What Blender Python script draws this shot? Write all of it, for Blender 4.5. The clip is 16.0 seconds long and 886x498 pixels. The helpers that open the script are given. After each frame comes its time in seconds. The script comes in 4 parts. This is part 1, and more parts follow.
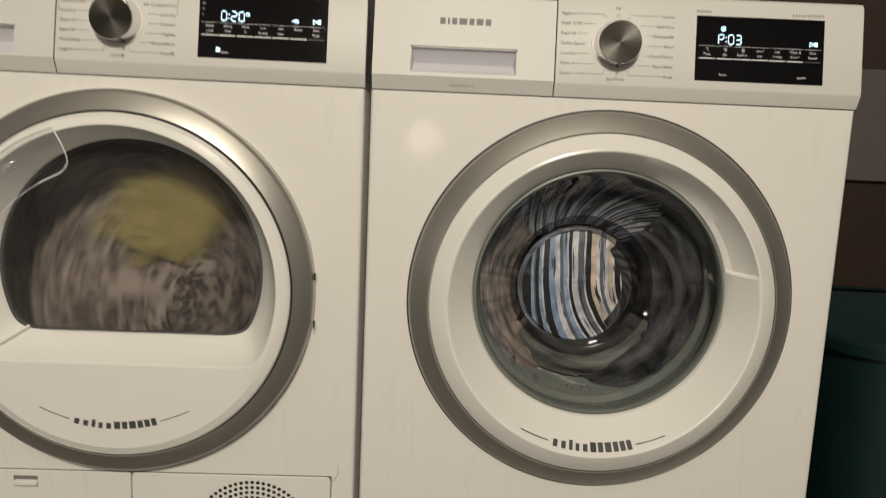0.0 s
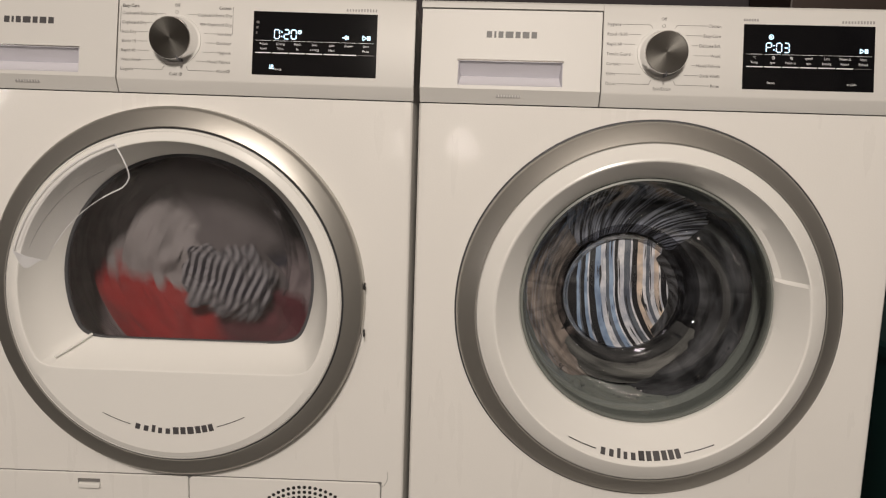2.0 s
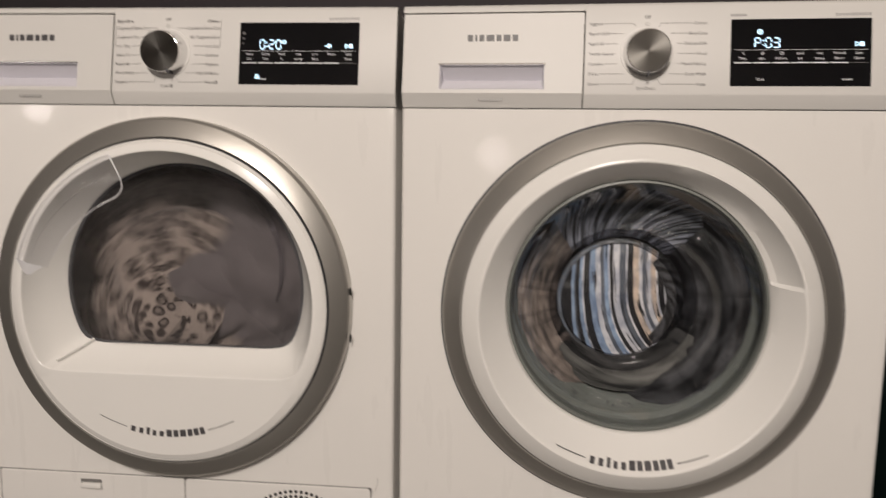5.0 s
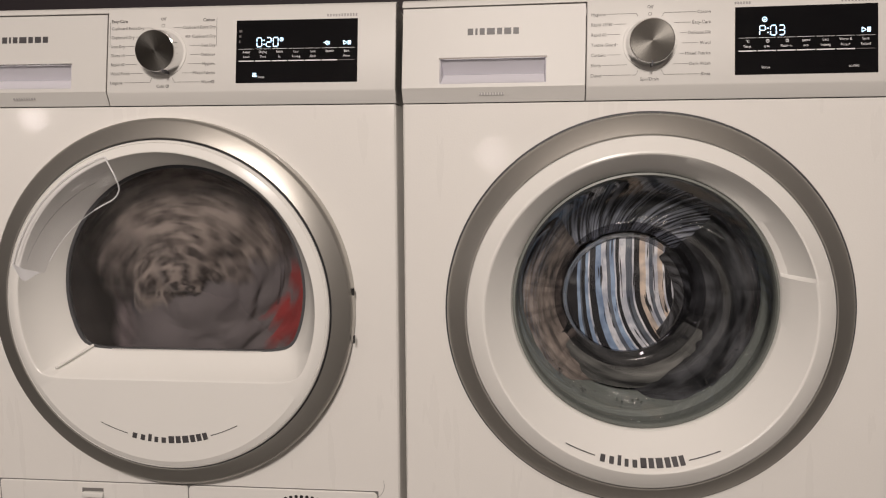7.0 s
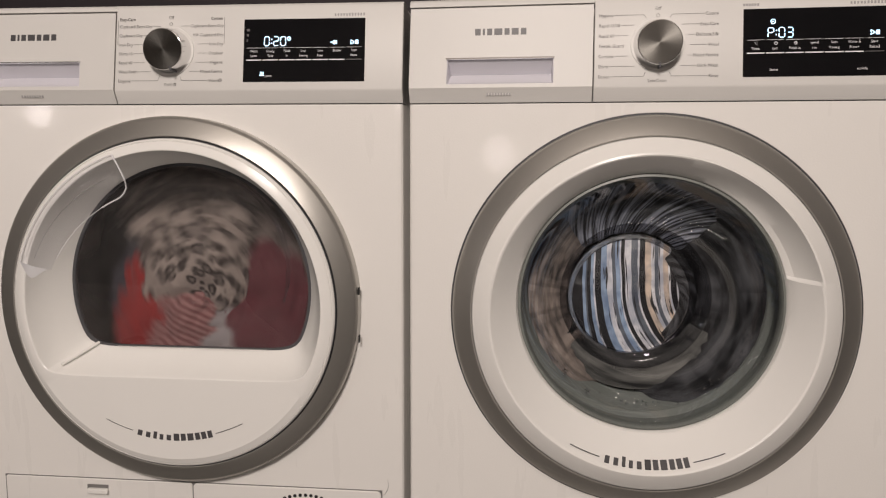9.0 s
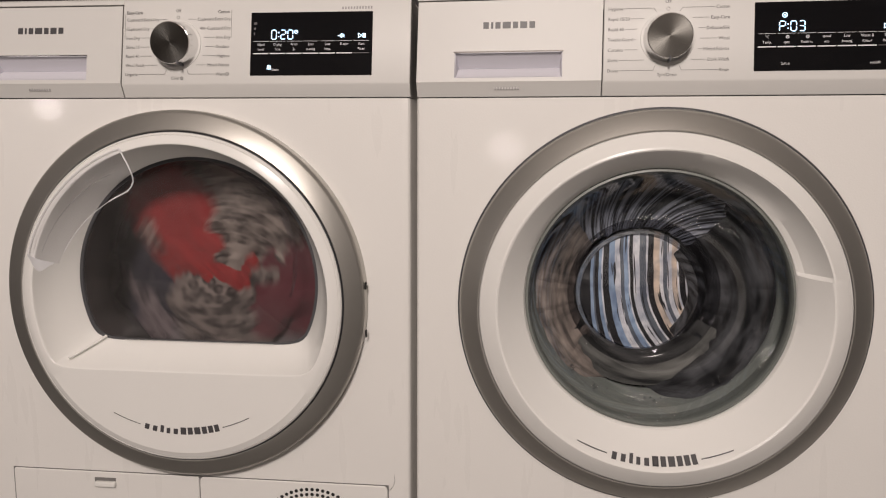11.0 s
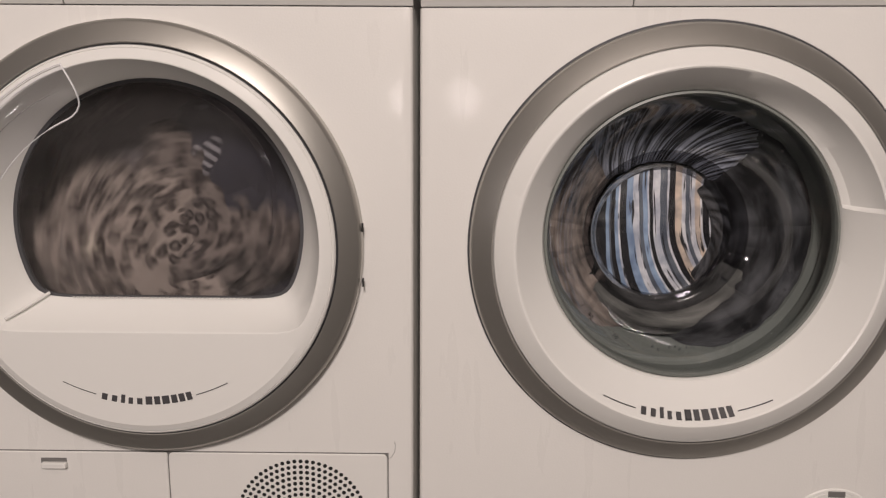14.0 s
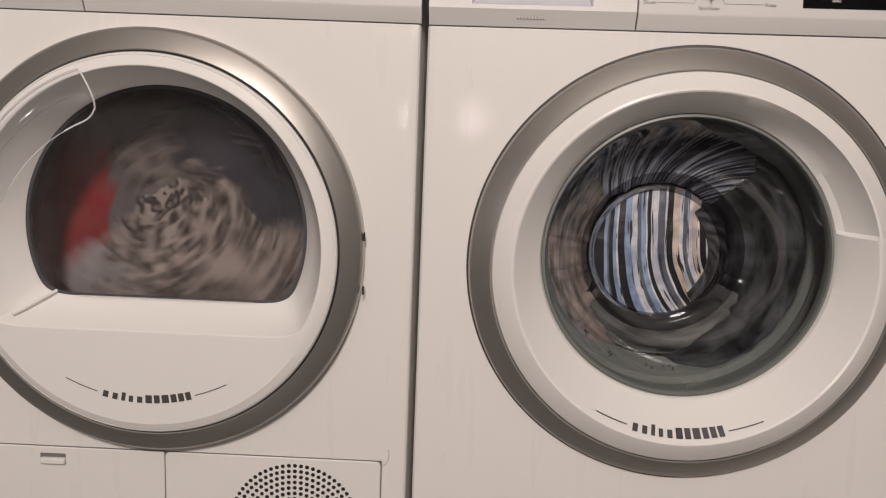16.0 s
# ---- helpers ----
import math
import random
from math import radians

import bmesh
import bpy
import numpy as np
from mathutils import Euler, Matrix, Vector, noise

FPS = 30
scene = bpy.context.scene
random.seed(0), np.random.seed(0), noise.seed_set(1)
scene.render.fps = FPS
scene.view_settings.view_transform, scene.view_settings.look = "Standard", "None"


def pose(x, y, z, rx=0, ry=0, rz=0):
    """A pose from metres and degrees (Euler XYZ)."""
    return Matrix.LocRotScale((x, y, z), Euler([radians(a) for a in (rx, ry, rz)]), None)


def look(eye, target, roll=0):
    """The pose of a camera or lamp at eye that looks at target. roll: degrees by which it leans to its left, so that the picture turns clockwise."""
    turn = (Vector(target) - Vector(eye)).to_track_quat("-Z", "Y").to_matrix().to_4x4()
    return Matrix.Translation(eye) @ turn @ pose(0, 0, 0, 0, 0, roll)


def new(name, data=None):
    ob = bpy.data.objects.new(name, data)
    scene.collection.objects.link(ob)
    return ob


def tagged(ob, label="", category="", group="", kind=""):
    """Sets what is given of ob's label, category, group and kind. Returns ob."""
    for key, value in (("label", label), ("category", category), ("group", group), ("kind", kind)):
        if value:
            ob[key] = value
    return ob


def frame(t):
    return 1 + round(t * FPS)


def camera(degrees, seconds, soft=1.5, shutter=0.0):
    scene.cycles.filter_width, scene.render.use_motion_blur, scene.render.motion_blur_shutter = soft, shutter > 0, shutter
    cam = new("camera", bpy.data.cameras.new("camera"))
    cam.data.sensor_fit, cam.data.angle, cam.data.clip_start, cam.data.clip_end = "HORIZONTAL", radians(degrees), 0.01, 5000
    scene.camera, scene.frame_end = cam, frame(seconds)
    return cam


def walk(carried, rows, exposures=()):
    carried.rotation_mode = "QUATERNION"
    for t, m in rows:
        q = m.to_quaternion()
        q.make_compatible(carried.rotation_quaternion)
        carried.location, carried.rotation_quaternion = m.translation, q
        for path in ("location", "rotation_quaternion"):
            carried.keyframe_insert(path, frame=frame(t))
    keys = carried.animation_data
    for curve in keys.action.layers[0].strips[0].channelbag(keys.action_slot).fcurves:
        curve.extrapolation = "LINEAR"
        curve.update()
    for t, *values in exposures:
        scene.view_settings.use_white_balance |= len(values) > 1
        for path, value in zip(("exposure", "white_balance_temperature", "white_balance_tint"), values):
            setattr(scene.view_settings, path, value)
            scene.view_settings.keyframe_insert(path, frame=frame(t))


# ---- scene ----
cam = camera(63.2, 16.0, soft=1.15, shutter=1.0)
PATH = [
    (0, (0.116, -0.911, 0.658), (0.085, 1.068, 0.371), 2.6),
    (0.5, (0.116, -0.931, 0.668), (0.06, 1.051, 0.403), 1.5),
    (1, (0.108, -0.934, 0.669), (-0.011, 1.043, 0.393), 1.4),
    (1.5, (0.102, -0.927, 0.67), (-0.033, 1.048, 0.391), 1.7),
    (2, (0.1, -0.925, 0.667), (-0.028, 1.052, 0.387), 1.9),
    (2.5, (0.095, -0.919, 0.664), (-0.017, 1.058, 0.378), 2.1),
    (3, (0.078, -0.917, 0.668), (-0.025, 1.059, 0.375), 2.0),
    (3.5, (0.104, -0.917, 0.668), (-0.044, 1.056, 0.374), 1.8),
    (4, (0.18, -0.924, 0.663), (-0.012, 1.047, 0.383), 1.5),
    (4.5, (0.202, -0.919, 0.659), (-0.042, 1.047, 0.387), 1.2),
    (5, (0.194, -0.913, 0.66), (-0.096, 1.05, 0.409), 0.9),
    (5.2, (0.196, -0.909, 0.649), (-0.12, 1.053, 0.424), 0.7),
    (7.5, (0.184, -0.9, 0.651), (-0.097, 1.065, 0.409), -0.3),
    (8, (0.186, -0.899, 0.652), (-0.089, 1.067, 0.413), -0.1),
    (8.5, (0.185, -0.898, 0.65), (-0.101, 1.068, 0.414), 0.1),
    (9, (0.183, -0.901, 0.652), (-0.113, 1.062, 0.408), 0.2),
    (11.5, (0.181, -0.896, 0.652), (-0.132, 1.061, 0.385), 0.3),
    (12, (0.18, -0.894, 0.649), (-0.109, 1.065, 0.372), 0.2),
    (12.5, (0.162, -0.875, 0.63), (-0.086, 1.087, 0.334), 0.2),
    (13, (0.097, -0.812, 0.624), (-0.081, 1.143, 0.24), 0.2),
    (13.5, (0.067, -0.794, 0.618), (-0.035, 1.163, 0.222), 0.4),
    (14, (0.081, -0.801, 0.603), (-0.044, 1.164, 0.252), 0.4),
    (14.5, (0.087, -0.814, 0.586), (-0.043, 1.158, 0.282), 0.8),
    (15, (0.083, -0.807, 0.609), (-0.049, 1.158, 0.262), 1.4),
    (15.5, (0.084, -0.811, 0.615), (-0.048, 1.154, 0.27), 2.0),
    (16, (0.091, -0.818, 0.596), (-0.056, 1.154, 0.301), 2.3),
]
walk(cam, [(t, look(eye, target, roll)) for t, eye, target, roll in PATH],
     [(0.0, -0.06, 6950, 2), (0.8, -0.03, 6850, 6), (1.8, -0.02, 6700, 8), (5.0, 0.0, 6620, 10), (9.0, 0.0, 6560, 12), (16.0, 0.0, 6520, 14)])

# ---------------------------------------------------------------- light
world = bpy.data.worlds.new("world")
scene.world = world
world.use_nodes = True
world.node_tree.nodes["Background"].inputs[0].default_value = (0.9, 0.8, 0.7, 1)
world.node_tree.nodes["Background"].inputs[1].default_value = 0.05


def area_lamp(name, eye, target, size, power, colour):
    data = bpy.data.lights.new(name, "AREA")
    data.shape, data.size, data.energy, data.color = "DISK", size, power, colour
    ob = new(name, data)
    ob.matrix_world = look(eye, target)
    return ob


def bulb_lamp(name, at, radius, power, colour):
    data = bpy.data.lights.new(name, "POINT")
    data.shadow_soft_size, data.energy, data.color = radius, power, colour
    ob = new(name, data)
    ob.location = at
    return ob


area_lamp("ceiling_lamp_light", (0.15, -2.65, 2.05), (0.15, -0.2, 0.3), 0.5, 68, (1.0, 0.90, 0.82))
bulb_lamp("low_bulb_light", (-0.01, -1.7, 0.675), 0.06, 3.4, (1.0, 0.92, 0.87))
bulb_lamp("side_bulb_light", (-1.2, -1.234, 0.784), 0.036, 2.6, (1.0, 0.92, 0.88))

# ---------------------------------------------------------------- materials


def material(name, colour, rough=0.5, metal=0.0, bump=0.0, scale=200.0, vary=0.0, vary_scale=12.0, coat=0.0, spec=0.5, emit=None):
    """A plain surface with a little variation of tone and relief."""
    m = bpy.data.materials.new(name)
    m.use_nodes = True
    nt = m.node_tree
    b = nt.nodes["Principled BSDF"]
    b.inputs["Base Color"].default_value = (*colour, 1)
    b.inputs["Roughness"].default_value = rough
    b.inputs["Metallic"].default_value = metal
    b.inputs["Specular IOR Level"].default_value = spec
    b.inputs["Coat Weight"].default_value = coat
    tc = nt.nodes.new("ShaderNodeTexCoord")
    if vary:
        n = nt.nodes.new("ShaderNodeTexNoise")
        n.inputs["Scale"].default_value, n.inputs["Detail"].default_value = vary_scale, 6
        nt.links.new(tc.outputs["Object"], n.inputs["Vector"])
        mix = nt.nodes.new("ShaderNodeMix")
        mix.data_type = "RGBA"
        mix.inputs["A"].default_value = (*[c * (1 - vary) for c in colour], 1)
        mix.inputs["B"].default_value = (*[min(1, c * (1 + vary)) for c in colour], 1)
        nt.links.new(n.outputs["Fac"], mix.inputs["Factor"])
        nt.links.new(mix.outputs["Result"], b.inputs["Base Color"])
    if bump:
        n = nt.nodes.new("ShaderNodeTexNoise")
        n.inputs["Scale"].default_value, n.inputs["Detail"].default_value = scale, 3
        nt.links.new(tc.outputs["Object"], n.inputs["Vector"])
        k = nt.nodes.new("ShaderNodeBump")
        k.inputs["Strength"].default_value, k.inputs["Distance"].default_value = bump, 0.002
        nt.links.new(n.outputs["Fac"], k.inputs["Height"])
        nt.links.new(k.outputs["Normal"], b.inputs["Normal"])
    if emit:
        b.inputs["Emission Color"].default_value = (*colour, 1)
        b.inputs["Emission Strength"].default_value = emit
    return m


def thin_glass(name, tint, gloss=1.0, rough=0.02, haze=0.0):
    m = bpy.data.materials.new(name)
    m.use_nodes = True
    nt = m.node_tree
    nt.nodes.remove(nt.nodes["Principled BSDF"])
    out = nt.nodes["Material Output"]
    tr, gl, mix, fr = (nt.nodes.new("ShaderNode" + k) for k in ("BsdfTransparent", "BsdfGlossy", "MixShader", "Fresnel"))
    tr.inputs[0].default_value = (*tint, 1)
    gl.inputs["Roughness"].default_value = rough
    fr.inputs["IOR"].default_value = 1.0 + 0.5 * gloss
    nt.links.new(fr.outputs[0], mix.inputs[0])
    nt.links.new(tr.outputs[0], mix.inputs[1])
    nt.links.new(gl.outputs[0], mix.inputs[2])
    nt.links.new(mix.outputs[0], out.inputs[0])
    if haze:
        # pale haze painted on the pane for the room's reflection, in soft sweeps
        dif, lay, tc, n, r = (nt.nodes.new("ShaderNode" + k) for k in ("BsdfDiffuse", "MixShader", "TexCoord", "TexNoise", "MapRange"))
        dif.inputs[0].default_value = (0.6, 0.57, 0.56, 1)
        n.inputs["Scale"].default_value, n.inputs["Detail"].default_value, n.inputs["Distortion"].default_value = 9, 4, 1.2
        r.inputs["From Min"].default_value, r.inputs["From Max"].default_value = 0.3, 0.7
        r.inputs["To Min"].default_value, r.inputs["To Max"].default_value = haze * 0.5, haze * 1.5
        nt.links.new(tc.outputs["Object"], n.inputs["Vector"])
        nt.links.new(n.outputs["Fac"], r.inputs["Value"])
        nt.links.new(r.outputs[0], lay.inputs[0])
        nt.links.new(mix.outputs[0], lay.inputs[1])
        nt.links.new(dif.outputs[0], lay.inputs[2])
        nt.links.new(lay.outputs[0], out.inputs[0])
    return m


def wiped(m):
    """Uneven gloss in upright smears, as left by wiping."""
    nt = m.node_tree
    tc, mp, n, r = (nt.nodes.new("ShaderNode" + k) for k in ("TexCoord", "Mapping", "TexNoise", "MapRange"))
    mp.inputs["Scale"].default_value = (38, 38, 5)
    n.inputs["Scale"].default_value, n.inputs["Detail"].default_value = 1.0, 5
    r.inputs["From Min"].default_value, r.inputs["From Max"].default_value = 0.35, 0.7
    r.inputs["To Min"].default_value, r.inputs["To Max"].default_value = 0.26, 0.40
    nt.links.new(tc.outputs["Object"], mp.inputs[0])
    nt.links.new(mp.outputs[0], n.inputs["Vector"])
    nt.links.new(n.outputs["Fac"], r.inputs["Value"])
    nt.links.new(r.outputs[0], nt.nodes["Principled BSDF"].inputs["Roughness"])


enamel = material("white_enamel", (0.76, 0.745, 0.72), 0.3, bump=0.07, scale=420, vary=0.02, vary_scale=5, coat=0.14, spec=0.3)
wiped(enamel)
enamel.node_tree.nodes["Principled BSDF"].inputs["Coat Roughness"].default_value = 0.07
plastic = material("white_plastic", (0.78, 0.77, 0.745), 0.2, bump=0.01, scale=500, vary=0.015, vary_scale=9)
fascia_mat = material("fascia_plastic", (0.63, 0.62, 0.60), 0.46, bump=0.015, scale=600, vary=0.015, vary_scale=8)
tray_mat = material("tray_plastic", (0.62, 0.61, 0.66), 0.35, vary=0.03, vary_scale=20)
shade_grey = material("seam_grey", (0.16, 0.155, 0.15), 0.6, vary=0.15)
seam_mat = material("rubber_and_seam_shade", (0.05, 0.05, 0.055), 0.6, vary=0.2)
silver = material("silver_lacquer", (0.48, 0.465, 0.435), 0.37, metal=0.85, bump=0.02, scale=900, vary=0.04, vary_scale=30)
def spun(m):
    b = m.node_tree.nodes["Principled BSDF"]
    b.inputs["Anisotropic"].default_value = 0.6
    t = m.node_tree.nodes.new("ShaderNodeTangent")
    t.direction_type, t.axis = "RADIAL", "Y"
    m.node_tree.links.new(t.outputs[0], b.inputs["Tangent"])
    return m


chrome = material("chrome", (0.8, 0.8, 0.8), 0.08, metal=1.0, vary=0.03, vary_scale=40)
knob_face = spun(material("brushed_knob_face", (0.15, 0.145, 0.135), 0.26, metal=1.0, vary=0.1, vary_scale=60))
black_glass = material("display_black_glass", (0.006, 0.006, 0.007), 0.06, vary=0.3, vary_scale=15)
print_grey = material("printed_grey", (0.09, 0.085, 0.085), 0.5, vary=0.1)
print_dark = material("printed_dark", (0.07, 0.07, 0.08), 0.45, vary=0.1)
series_grey = material("series_grey", (0.32, 0.31, 0.31), 0.5, vary=0.1)
mark_grey = material("mark_grey", (0.065, 0.062, 0.066), 0.45, vary=0.1)
print_pale = material("printed_pale", (0.78, 0.78, 0.80), 0.4, vary=0.05)
led = material("led_white", (0.55, 0.80, 1.0), 0.4, emit=2.2)
rubber = material("grey_rubber_gasket", (0.165, 0.178, 0.166), 0.42, bump=0.1, scale=60, vary=0.2, vary_scale=14)
steel = material("drum_steel", (0.72, 0.70, 0.70), 0.5, metal=0.1, vary=0.3, vary_scale=25)
hole_mat = material("hole_dark", (0.01, 0.01, 0.01), 0.8, vary=0.2)
clear = thin_glass("clear_plastic", (0.93, 0.93, 0.95), 1.0, 0.06)
rim_clear = material("frosted_clear_edge", (0.75, 0.75, 0.77), 0.12, vary=0.03)
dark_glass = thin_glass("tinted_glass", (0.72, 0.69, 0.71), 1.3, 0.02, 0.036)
# tint painted dark for the refraction at the bowl's curved edge
edge_shade_glass = thin_glass("bowl_edge_shade", (0.36, 0.36, 0.38), 0.6, 0.14)
bowl_glass = thin_glass("bowl_glass", (0.86, 0.88, 0.88), 1.4, 0.02)

# ---------------------------------------------------------------- mesh helpers


def link(name, bm, mat, parent=None, label="", smooth=True):
    bmesh.ops.recalc_face_normals(bm, faces=bm.faces)
    me = bpy.data.meshes.new(name)
    bm.to_mesh(me)
    bm.free()
    if mat:
        me.materials.append(mat)
    if smooth:
        me.polygons.foreach_set("use_smooth", [True] * len(me.polygons))
        me.set_sharp_from_angle(angle=radians(20))
    ob = new(name, me)
    if parent:
        ob.parent = parent
    if label:
        ob["label"] = label
    return ob


def part(name, bm, mat, parent, label="", smooth=True):
    return link(name, bm, mat, parent, label, smooth)


def box(bm, x0, x1, y0, y1, z0, z1, bevel=0.0, seg=2):
    r = bmesh.ops.create_cube(bm, size=1, matrix=Matrix.Translation(((x0 + x1) / 2, (y0 + y1) / 2, (z0 + z1) / 2)) @ Matrix.Diagonal((x1 - x0, y1 - y0, z1 - z0, 1)))
    if bevel:
        edges = list({e for v in r["verts"] for e in v.link_edges})
        bmesh.ops.bevel(bm, geom=edges, offset=bevel, segments=seg, affect="EDGES", profile=0.5)
    return bm


def boxed(*a, **k):
    return box(bmesh.new(), *a, **k)


def skin(bm, rows, closed=True, cap_first=False, cap_last=False):
    """Quads between rows of points of equal number."""
    vs = [[bm.verts.new(p) for p in row] for row in rows]
    n = len(vs[0])
    for a, b in zip(vs, vs[1:]):
        for i in range(n if closed else n - 1):
            j = (i + 1) % n
            bm.faces.new((a[i], a[j], b[j], b[i]))
    if cap_first:
        bm.faces.new(vs[0])
    if cap_last:
        bm.faces.new(vs[-1])
    return bm


def circle(r, y, cx, cz, seg=144):
    return [(cx + r * math.cos(2 * math.pi * i / seg), y, cz + r * math.sin(2 * math.pi * i / seg)) for i in range(seg)]


def lathe(profile, cx, cz, seg=144, **k):
    """profile: rows of (radius, y) or (radius, y, shift x, shift z)."""
    return skin(bmesh.new(), [circle(p[0], p[1], cx + (p[2] if len(p) > 2 else 0), cz + (p[3] if len(p) > 2 else 0), seg) for p in profile], **k)


def dee(R, y, cx, cz, chord, seg=144, p=14):
    """A circle cut off below at the height chord, its corners rounded."""
    pts = []
    for i in range(seg):
        a = 2 * math.pi * i / seg
        r = R
        if math.sin(a) < -0.02:
            d = (cz - chord) / -math.sin(a)
            r = (R ** -p + d ** -p) ** (-1 / p)
        pts.append((cx + r * math.cos(a), y, cz + r * math.sin(a)))
    return pts


def frame_rect(x0, x1, z0, z1, y, cx, cz, seg=144):
    """Points of a rectangle's edge seen from (cx, cz) at even angles, with its corners."""
    pts = []
    for i in range(seg):
        a = 2 * math.pi * i / seg
        c, s = math.cos(a), math.sin(a)
        k = min(((x1 - cx) / c if c > 1e-9 else (x0 - cx) / c if c < -1e-9 else 9e9), ((z1 - cz) / s if s > 1e-9 else (z0 - cz) / s if s < -1e-9 else 9e9))
        pts.append([cx + k * c, y, cz + k * s])
    for X in (x0, x1):
        for Z in (z0, z1):
            j = min(range(seg), key=lambda i: (pts[i][0] - X) ** 2 + (pts[i][2] - Z) ** 2)
            pts[j] = [X, y, Z]
    return pts


LEAN = 0.16


def front(z):
    """How far back the leaning control panel lies at the height z."""
    return -0.008 + (z - 0.738) * LEAN


def leaned(bm, proud=0.0):
    """Moves what was built in the plane y = 0 onto the leaning panel."""
    for v in bm.verts:
        v.co.y += front(v.co.z) - proud
    return bm


def words(text, x, z, size, align="LEFT", squeeze=0.93, bold=0.0):
    """Flat letters of the cap height size in the plane y = 0; z is the middle of the line."""
    cu = bpy.data.curves.new("letters", "FONT")
    cu.body, cu.size, cu.align_x, cu.resolution_u, cu.offset = text, size / 0.7, align, 2, bold
    ob = bpy.data.objects.new("letters", cu)
    scene.collection.objects.link(ob)
    me = bpy.data.meshes.new_from_object(ob.evaluated_get(bpy.context.evaluated_depsgraph_get()))
    bm = bmesh.new()
    bm.from_mesh(me)
    bpy.data.objects.remove(ob)
    bpy.data.meshes.remove(me)
    bpy.data.curves.remove(cu)
    for v in bm.verts:
        v.co = (x + v.co.x * squeeze, 0, z + v.co.y - size * 0.5)
    return bm


def merged(*bms):
    out = bms[0]
    for b in bms[1:]:
        me = bpy.data.meshes.new("tmp")
        b.to_mesh(me)
        b.free()
        out.from_mesh(me)
        bpy.data.meshes.remove(me)
    return out


def stroke(bm, pts, w, y=0.0):
    """A flat line of width w through points (x, z)."""
    for (x0, z0), (x1, z1) in zip(pts, pts[1:]):
        d = Vector((x1 - x0, z1 - z0))
        d.normalize()
        nx, nz = -d.y * w / 2, d.x * w / 2
        vs = [bm.verts.new(p) for p in ((x0 + nx, y, z0 + nz), (x1 + nx, y, z1 + nz), (x1 - nx, y, z1 - nz), (x0 - nx, y, z0 - nz))]
        bm.faces.new(vs)
    return bm


def ring_flat(bm, cx, cz, r, w, seg=20):
    skin(bm, [circle(r, 0, cx, cz, seg), circle(r - w, 0, cx, cz, seg)])
    return bm


def tube(pts, r, seg=6):
    rows = []
    for i, p in enumerate(pts):
        p = Vector(p)
        d = (Vector(pts[min(i + 1, len(pts) - 1)]) - Vector(pts[max(i - 1, 0)])).normalized()
        u = d.cross(Vector((0, 1, 0.03))).normalized()
        w = d.cross(u)
        rows.append([p + r * (math.cos(2 * math.pi * k / seg) * u + math.sin(2 * math.pi * k / seg) * w) for k in range(seg)])
    return skin(bmesh.new(), rows, cap_first=True, cap_last=True)


def thing(name, m, label, category, group=""):
    ob = new(name)
    ob.empty_display_size = 0.05
    ob.matrix_world = m
    return tagged(ob, label, category, group)

# ---------------------------------------------------------------- the room


def slab(name, x0, x1, y0, y1, z0, z1, mat, label):
    return tagged(link(name, boxed(x0, x1, y0, y1, z0, z1), mat, smooth=False), label, kind="structure")


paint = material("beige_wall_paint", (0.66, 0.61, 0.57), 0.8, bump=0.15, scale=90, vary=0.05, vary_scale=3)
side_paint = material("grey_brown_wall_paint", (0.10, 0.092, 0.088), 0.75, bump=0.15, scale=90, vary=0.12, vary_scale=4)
dark_back = material("dark_wall", (0.035, 0.028, 0.033), 0.7, bump=0.15, scale=90, vary=0.2, vary_scale=5)
tile = material("grey_floor_tile", (0.07, 0.065, 0.06), 0.45, bump=0.05, scale=40, vary=0.15, vary_scale=6)
slab("floor", -2.1, 2.1, -3.1, 1.1, -0.08, 0.0, tile, "grey tiled utility room floor")
slab("wall_north", -2.1, 2.1, 1.0, 1.1, 0.0, 2.45, dark_back, "dark wall behind the machines")
slab("wall_south", -2.1, 2.1, -3.1, -3.0, 0.0, 2.45, paint, "plain beige wall behind the viewer")
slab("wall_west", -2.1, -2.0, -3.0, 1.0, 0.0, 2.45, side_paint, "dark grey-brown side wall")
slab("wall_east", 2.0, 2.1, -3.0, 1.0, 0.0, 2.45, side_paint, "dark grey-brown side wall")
slab("ceiling", -2.1, 2.1, -3.1, 1.1, 2.45, 2.55, paint, "plain pale ceiling")

# ---------------------------------------------------------------- the two machines
WIDE, HIGH, DEEP, SEAM = 0.598, 0.848, 0.59, 0.7215


